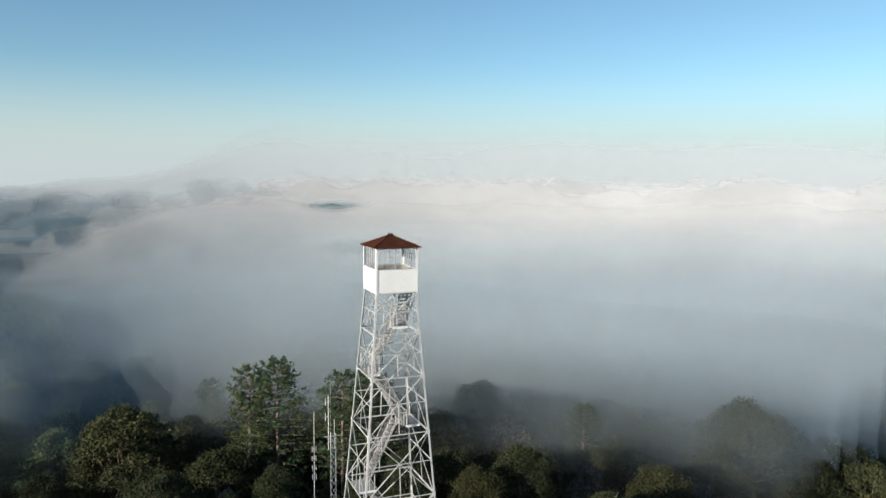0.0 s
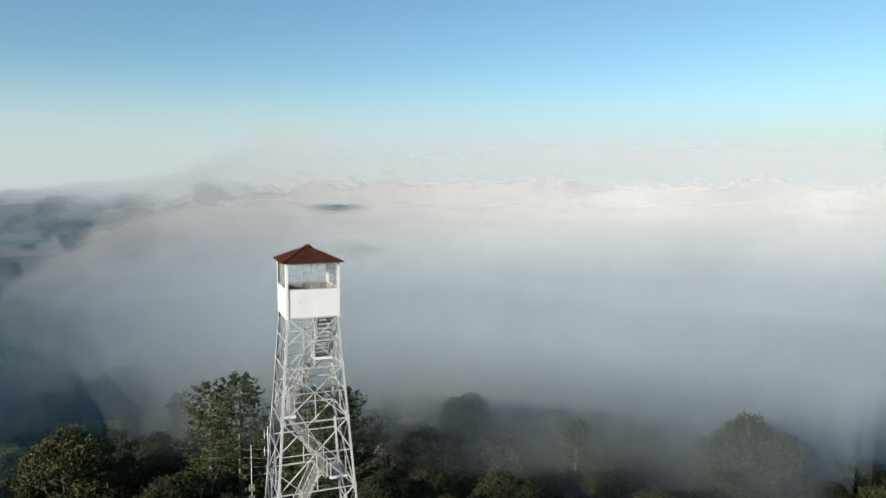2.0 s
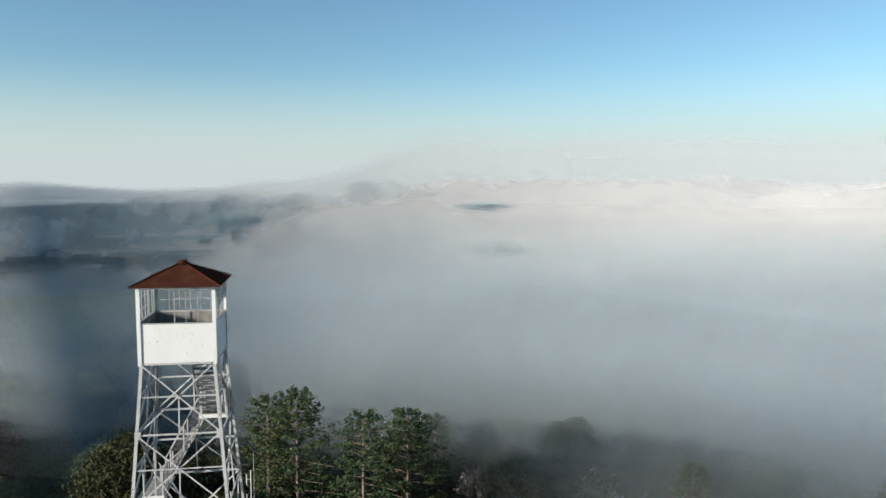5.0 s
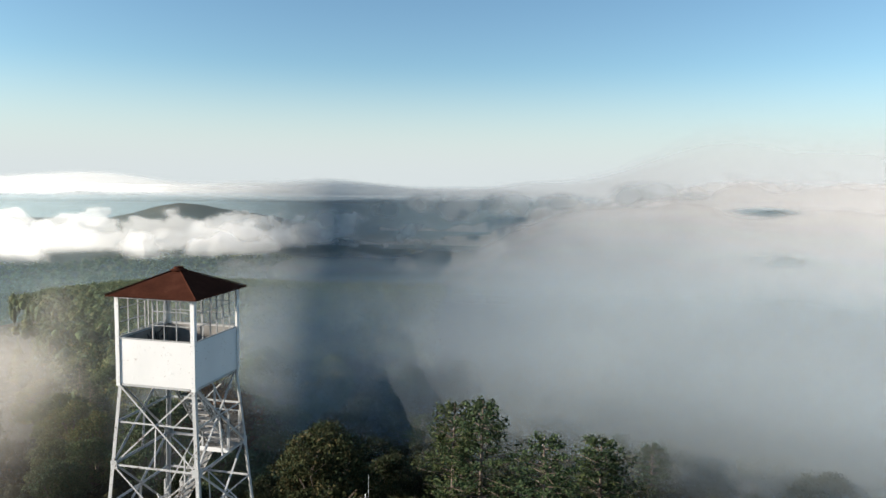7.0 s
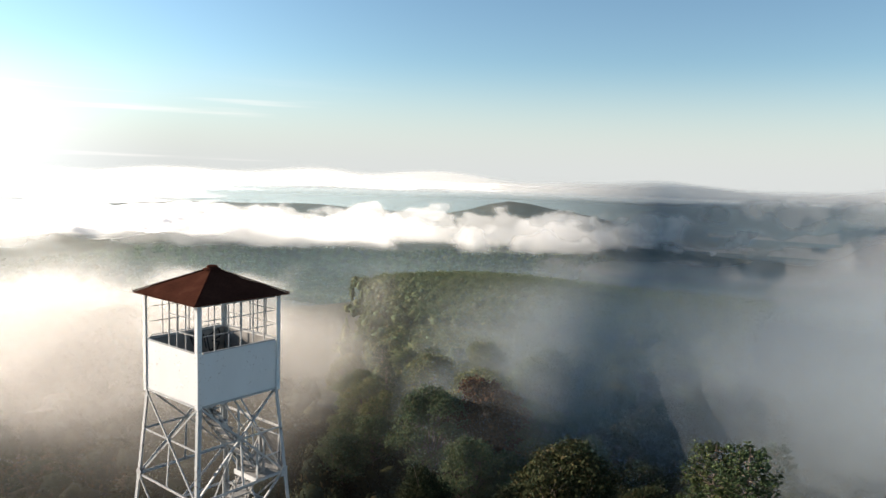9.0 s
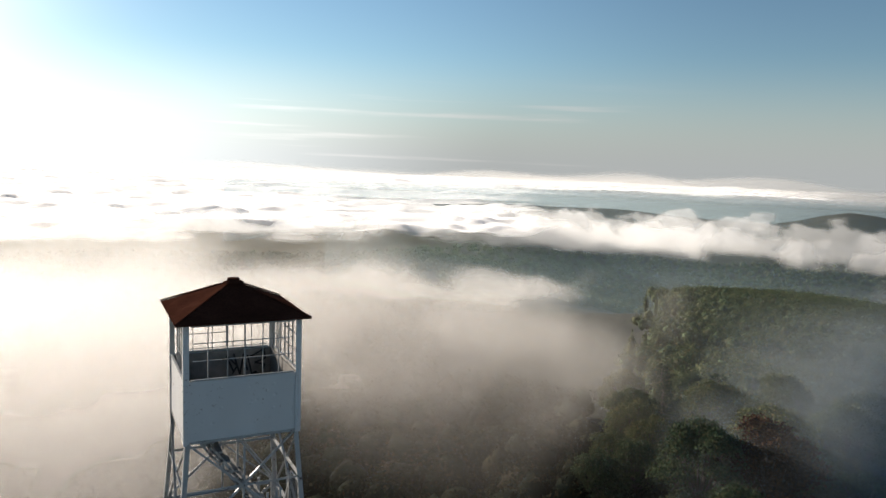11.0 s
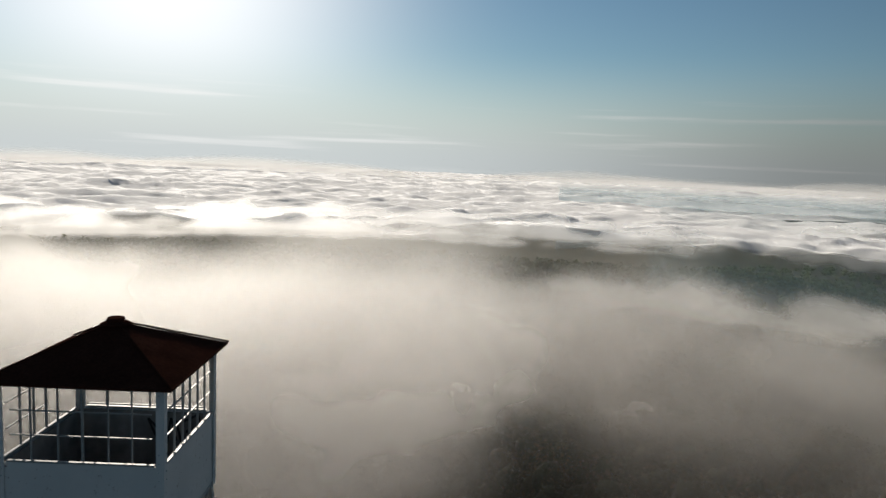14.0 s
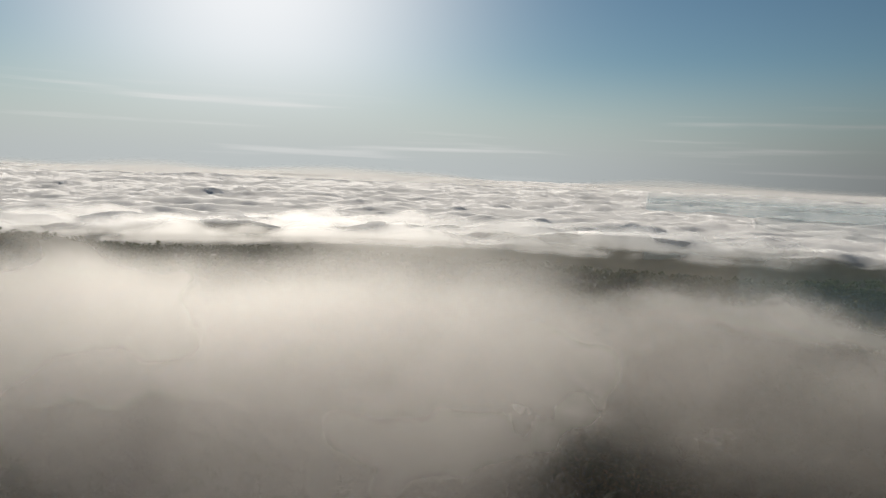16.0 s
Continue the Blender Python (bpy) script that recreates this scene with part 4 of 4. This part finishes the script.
# ---- woods ----
def leaf_mesh(name, centres, normals, size, rnd, mat, spread=0.8):
    """Many small leaf sprays as one crown mesh: each a folded pair of faces, turned at random about its spot."""
    n = len(centres)
    u = normals + rnd.normal(0, spread, (n, 3))
    u /= np.linalg.norm(u, axis=1, keepdims=True) + 1e-9
    a = np.cross(u, rnd.normal(0, 1, (n, 3)))
    a /= np.linalg.norm(a, axis=1, keepdims=True) + 1e-9
    b = np.cross(u, a)
    s = (size * rnd.uniform(0.6, 1.4, (n, 1)))
    lift = u * s * 0.25
    corners = np.stack([centres - a * s, centres - b * s * 0.55 + lift, centres + a * s, centres + b * s * 0.55 + lift], 1)
    me = bpy.data.meshes.new(name)
    idx = np.arange(n * 4).reshape(n, 4)
    me.from_pydata(corners.reshape(-1, 3).tolist(), [], idx.tolist())
    me.materials.append(mat)
    return me


def limb_mesh(name, limbs, mat):
    """Tapered limbs (from, to, radius, radius) joined into one trunk mesh."""
    bm = bmesh.new()
    for a, b, r1, r2 in limbs:
        one = tube(a, b, r1, 6, r2)
        me = bpy.data.meshes.new("limb")
        one.to_mesh(me)
        one.free()
        bm.from_mesh(me)
        bpy.data.meshes.remove(me)
    me = bpy.data.meshes.new(name)
    bm.to_mesh(me)
    bm.free()
    me.materials.append(mat)
    return me


def broadleaf(seed, height, width, leaves, size, label, sparse=0.0, leaf_mat=None):
    """A broad-crowned tree: forked trunk, limbs, and a crown of leaf sprays in uneven lobes."""
    rnd = np.random.default_rng(seed)
    fork = height * 0.38
    limbs = [((0, 0, -0.6), (rnd.normal(0, 0.15), rnd.normal(0, 0.15), fork), 0.028 * height, 0.018 * height)]
    spots, facing = [], []
    lobes = 22
    for k in range(lobes):
        a = k * 2.399 + rnd.uniform(-0.4, 0.4)
        f = ((k + 0.5) / lobes)
        rad = width * 0.5 * (1 - f ** 2.2) ** 0.5 * rnd.uniform(0.55, 0.8)
        z = fork + (height - fork) * (0.08 + 0.8 * f) + rnd.normal(0, 0.3)
        c = np.array([rad * math.cos(a), rad * math.sin(a), z])
        lr = width * rnd.uniform(0.13, 0.22)
        limbs.append(((0, 0, fork * rnd.uniform(0.8, 1.0)), tuple(c), 0.009 * height, 0.003 * height))
        for _ in range(3):
            d = rnd.normal(0, 1, 3)
            limbs.append((tuple(c * 0.85 + np.array([0, 0, fork]) * 0.15), tuple(c + d / np.linalg.norm(d) * lr), 0.003 * height, 0.0012 * height))
        n = int(leaves / lobes * (1 - sparse))
        d = rnd.normal(0, 1, (n, 3))
        d /= np.linalg.norm(d, axis=1, keepdims=True)
        d[:, 2] = np.abs(d[:, 2]) * 0.9 - 0.25
        shell = rnd.uniform(0.55, 1.08, (n, 1))
        spots.append(c + d * lr * shell * (1 + 0.25 * rnd.normal(0, 1, (n, 1)) * 0.5))
        facing.append(d)
    root = new("tree")
    tagged(root, label, "tree", "trees on the hilltop")
    trunk = new("trunk", limb_mesh("trunk", limbs, BARK))
    crown = new("crown", leaf_mesh("crown", np.concatenate(spots), np.concatenate(facing), size, rnd, leaf_mat or LEAF))
    trunk.parent = crown.parent = root
    return root


def pine(seed, height, width, per_branch, size, label):
    """A white pine: straight trunk, tiers of level branches, needle tufts in flat plumes that turn up at the ends."""
    rnd = np.random.default_rng(seed)
    limbs = [((0, 0, -0.6), (0.1, 0.05, height * 0.6), 0.02 * height, 0.011 * height), ((0.1, 0.05, height * 0.6), (0.15, 0, height), 0.011 * height, 0.002 * height)]
    spots, facing = [], []
    z = height * 0.3
    while z < height * 0.985:
        f = (z - height * 0.3) / (height * 0.7)
        reach = width * 0.5 * (1 - f) ** 0.5 * (0.6 + 0.4 * smooth(0.0, 0.3, f)) * rnd.uniform(0.75, 1.1) + 0.3
        count = rnd.integers(5, 8)
        a0 = rnd.uniform(0, 6.28)
        for k in range(count):
            a = a0 + k * 2 * math.pi / count + rnd.normal(0, 0.25)
            ln = reach * rnd.uniform(0.6, 1.2)
            rise = ln * rnd.uniform(0.05, 0.28)
            tip = np.array([math.cos(a) * ln, math.sin(a) * ln, z + rise])
            limbs.append(((0.1, 0, z), tuple(tip), 0.0022 * height, 0.0008 * height))
            n = max(4, int(per_branch * (0.4 + 0.6 * ln / (width * 0.5))))
            u = rnd.uniform(0.3, 1.05, n) ** 0.8
            p = np.array([0.1, 0, z]) + u[:, None] * (tip - np.array([0.1, 0, z]))
            side = np.array([-math.sin(a), math.cos(a), 0])
            p += side * (rnd.normal(0, 0.2, n) * ln * (0.35 + 0.5 * u))[:, None]
            p[:, 2] += rnd.normal(0.1, 0.16, n) + 0.15 * u * u * ln * 0.8
            spots.append(p)
            facing.append(np.tile([0.0, 0.0, 1.0], (n, 1)))
        z += rnd.uniform(0.7, 1.25) * (1.0 - 0.35 * f)
    root = new("pine_tree")
    tagged(root, label, "pine tree", "trees on the hilltop")
    trunk = new("trunk", limb_mesh("trunk", limbs, BARK))
    crown = new("crown", leaf_mesh("crown", np.concatenate(spots), np.concatenate(facing), size, rnd, NEEDLE, 0.55))
    trunk.parent = crown.parent = root
    return root


OAK_LABEL = "broad green oak with early autumn tints on the slope"
PINE_LABEL = "tall dark green white pine standing above the woods"
THIN_LABEL = "thin pale-branched tree with sparse yellowing leaves"
oaks = [broadleaf(11 + k, 14.0, 10.5, 15000, 0.16, OAK_LABEL) for k in range(3)]
oaks += [broadleaf(31 + k, 13.0, 8.5, 8000, 0.18, OAK_LABEL) for k in range(2)]
# Spur oaks use the lighter foliage, whose colour carries the sunlight.
spur_oaks = [broadleaf(91 + k, 14.0, 10.0, 11000, 0.18, "green-brown oak on the wooded spur, sunlight put into its leaf colour", leaf_mat=SUNNY_LEAF) for k in range(2)]
pines = [pine(51 + k, 20.0, 10.5, 80, 0.17, PINE_LABEL) for k in range(2)]
PALE = plain("pale_bark", (0.1, 0.09, 0.078), 0.9)
russet = broadleaf(81, 13.0, 9.5, 9000, 0.18, "russet-brown autumn oak among green trees on the spur", leaf_mat=RUSSET)
thin = broadleaf(71, 12.0, 6.0, 2600, 0.2, THIN_LABEL, 0.6)
thin.children[0].data.materials[0] = PALE


def plant(model, x, y, top, height, width, turn):
    """Moves the first use of a model to its place, and copies it after that."""
    base = ground_z(x, y) - 0.1
    k = (top - base) / height if top is not None else 1.0
    m = pose(x, y, base, 0, 0, turn)
    ob = model if not model.get("planted") else copy_thing(model, m)
    if not model.get("planted"):
        model["planted"] = 1
    ob.matrix_basis = m @ Matrix.Diagonal((width * k, width * k, k, 1))
    return ob


KNOWN = ((pines[0], 44.5, -1.2, -14.2, 20, 0.95, 20), (pines[1], 38.6, -7.2, -14.8, 20, 1.0, 80), (pines[0], 43.5, -11.5, -16.2, 20, 1.1, 200),
         (pines[1], 46.0, 1.8, -15.2, 20, 0.85, 300), (oaks[0], 47.5, 15.0, -19.4, 14, 1.0, 0), (oaks[1], 41.0, 27.0, -22.9, 14, 0.75, 130),
         (spur_oaks[0], 62.0, 43.0, -22.6, 14, 0.95, 50), (russet, 69.0, 39.0, -22.8, 13, 1.1, 10), (spur_oaks[1], 95.0, 57.0, -25.0, 14, 0.95, 260),
         (spur_oaks[0], 84.0, 61.0, -25.4, 14, 0.9, 110), (spur_oaks[0], 105.0, 50.0, -26.4, 14, 0.9, 300), (spur_oaks[0], 78.0, 46.0, -25.2, 13, 1.2, 30),
         (spur_oaks[1], 90.0, 43.0, -26.0, 13, 1.2, 190), (spur_oaks[0], 57.0, 33.0, -25.5, 14, 0.8, 77),
         (thin, 50.0, -33.3, -25.6, 12, 1.0, 0), (oaks[0], 65.4, -35.6, -25.8, 14, 0.95, 210), (oaks[1], 34.0, -59.8, -22.6, 14, 0.95, 70),
         (thin, 31.0, -33.5, -25.2, 12, 1.0, 140), (thin, -34.0, 68.0, -22.5, 12, 1.0, 40), (oaks[4], -40.0, 82.0, -25.5, 13, 1.0, 20))
taken = []
for model, x, y, top, height, width, turn in KNOWN:
    plant(model, x, y, top, height, width, turn)
    taken.append((x, y))
rnd = random.Random(5)
spacing = 6.4
for i in range(-24, 25):
    for j in range(-24, 25):
        x, y = i * spacing + rnd.uniform(-2.6, 2.6), j * spacing + rnd.uniform(-2.6, 2.6)
        r, b = math.hypot(x, y), bearing(x, y)
        pick, grow, turn, wide = rnd.random(), rnd.random(), rnd.uniform(0, 360), rnd.uniform(0.8, 1.1)
        if not ((30 if b < 40 else 62) < r < (84 if b < 6 else 128) and -78 < b < 44) or any((x - u) ** 2 + (y - v) ** 2 < 26 for u, v in taken):
            continue
        low = ground_z(x, y)
        # a closed canopy, low round the tower's clearing and taller down the slope
        tall = (6.0 + 4.0 * grow) if r < 58 else (8.5 + 3.5 * grow)
        if b > 33 and r < 72:
            continue
        if pick < 0.06 and r > 50:
            plant(pines[int(grow * 2)], x, y, low + tall * 1.25, 20, 1.0, turn)
        elif pick < 0.16:
            plant(thin, x, y, low + tall * 0.95, 12, 1.0, turn)
        elif 18 < b < 50 and r > 60:
            plant(spur_oaks[int(grow * 2)], x, y, low + tall * 1.05, 14, wide * 1.1, turn)
        elif r < 70:
            plant(oaks[int(grow * 3)], x, y, low + tall, 14, wide * 1.1, turn)
        else:
            plant(oaks[3 + int(grow * 2)], x, y, low + tall, 13, wide * 1.2, turn)


def woodland(name, spots, leaves, size, label, seed, conifers=0.25, big=1.0, mat=SUNNY_LEAF):
    """Woods too far off to count: every crown a lumpy body under leaf sprays, round or pointed, all in one mesh."""
    rnd = np.random.default_rng(seed)
    spots = np.array(spots)
    n = len(spots)
    pointed = rnd.random((n, 1, 1)) < conifers
    wide = np.where(pointed, rnd.uniform(1.7, 2.5, (n, 1, 1)), rnd.uniform(2.8, 4.4, (n, 1, 1))) * big
    tall = np.where(pointed, wide * rnd.uniform(3.0, 4.2, (n, 1, 1)), wide * rnd.uniform(1.1, 1.5, (n, 1, 1)))
    lift = np.where(pointed, 3.5, 6.0)

    def crown(d, shell):
        p = d * shell
        narrow = np.where(pointed, np.clip(1.05 - 0.95 * np.clip(p[:, :, 2:], 0, 1.1), 0.06, 1), 1.0)
        return spots[:, None, :] + p * np.concatenate([wide * narrow, wide * narrow, tall * np.ones_like(narrow)], 2) + np.array([0, 0, 1.0]) * lift

    d = rnd.normal(0, 1, (n, leaves, 3))
    d /= np.linalg.norm(d, axis=2, keepdims=True)
    d[:, :, 2] = np.abs(d[:, :, 2]) - 0.12
    lobes = 1 + 0.2 * np.sin(d[:, :, :1] * 5 + spots[:, None, :1]) * np.sin(d[:, :, 1:2] * 5 + spots[:, None, 1:2] + 2 * d[:, :, 2:])
    p = crown(d, lobes * rnd.uniform(0.84, 1.06, (n, leaves, 1)))
    me = leaf_mesh(name, p.reshape(-1, 3), d.reshape(-1, 3), size, rnd, mat, 0.5)
    ob = tagged(new(name, me), label, "woods", kind="stuff")
    ball = bmesh.new()
    bmesh.ops.create_icosphere(ball, subdivisions=2 if n < 6000 else 1, radius=1.0)
    unit = np.array([v.co[:] for v in ball.verts])
    tris = np.array([[v.index for v in f.verts] for f in ball.faces])
    ball.free()
    u = np.tile(unit[None], (n, 1, 1))
    lobes = 1 + 0.2 * np.sin(u[:, :, :1] * 5 + spots[:, None, :1]) * np.sin(u[:, :, 1:2] * 5 + spots[:, None, 1:2] + 2 * u[:, :, 2:])
    q = crown(u, 0.68 * lobes * rnd.uniform(0.9, 1.08, (n, len(unit), 1)))
    idx = (tris[None] + (np.arange(n) * len(unit))[:, None, None]).reshape(-1, 3)
    body = bpy.data.meshes.new("inner_foliage")
    body.from_pydata(q.reshape(-1, 3).tolist(), [], idx.tolist())
    body.materials.append(mat)
    body.polygons.foreach_set("use_smooth", [True] * len(body.polygons))
    inner = new("inner_foliage", body)
    inner.parent = ob
    return ob


for inner, outer, count, leaves, big, seed in ((112, 175, 750, 260, 0.85, 3), (165, 345, 7500, 90, 0.55, 8)):
    spots = []
    for k in range(count):
        r, b = math.sqrt(rnd.uniform(inner ** 2, outer ** 2)), rnd.uniform(11, 46)
        if b > 35 + 10 * rnd.random():
            continue
        x, y = r * math.cos(radians(b)), r * math.sin(radians(b))
        spots.append((x, y, ground_z(x, y) + (0 if big > 0.7 else 3.0)))
    woodland("woods", spots, leaves, 0.32 if big > 0.7 else 0.24, "dense mixed green woods on the lower slopes", seed, 0.03 if big > 0.7 else 0.45, big)
spots = []
for k in range(520):
    r, b = rnd.uniform(255, 430), rnd.uniform(116, 146)
    x, y = r * math.cos(radians(b)), r * math.sin(radians(b))
    spots.append((x, y, ground_z(x, y) - 6))
woodland("woods", spots, 150, 0.42, "dark wooded knoll rising out of the fog", 9, 0.2)
spots = []
for k in range(11000):
    r, b = 430 + 620 * rnd.random() ** 1.1, rnd.uniform(6, 68)
    x, y = r * math.cos(radians(b)), r * math.sin(radians(b))
    spots.append((x, y, ground_z(x, y) - 5))
for k in range(2600):
    r, b = math.sqrt(rnd.uniform(300 ** 2, 600 ** 2)), rnd.uniform(56, 134)
    x, y = r * math.cos(radians(b)), r * math.sin(radians(b))
    spots.append((x, y, ground_z(x, y) - 6))
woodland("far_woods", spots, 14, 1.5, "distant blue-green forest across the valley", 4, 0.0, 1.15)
spots = []
for k in range(2600):
    r, b = math.sqrt(rnd.uniform(46 ** 2, 240 ** 2)), rnd.uniform(46, 140)
    if r > 130 and b < 62:
        continue
    x, y = r * math.cos(radians(b)), r * math.sin(radians(b))
    spots.append((x, y, ground_z(x, y) - 3.5))
# The darker broadleaf colour stands in for the shade on this slope.
woodland("slope_woods", spots, 150, 0.3, "dark treetops sunk in the fog on the shaded slope", 12, 0.06, 0.95, LEAF)
spots = []
for k in range(2200):
    r, b = 18 + 90 * rnd.random() ** 0.7, rnd.uniform(-78, 48)
    x, y = r * math.cos(radians(b)), r * math.sin(radians(b))
    spots.append((x, y, ground_z(x, y) - 4.4))
woodland("undergrowth", spots, 120, 0.2, "low dark saplings and bushes under the trees", 6, 0.0, 0.55, LEAF)
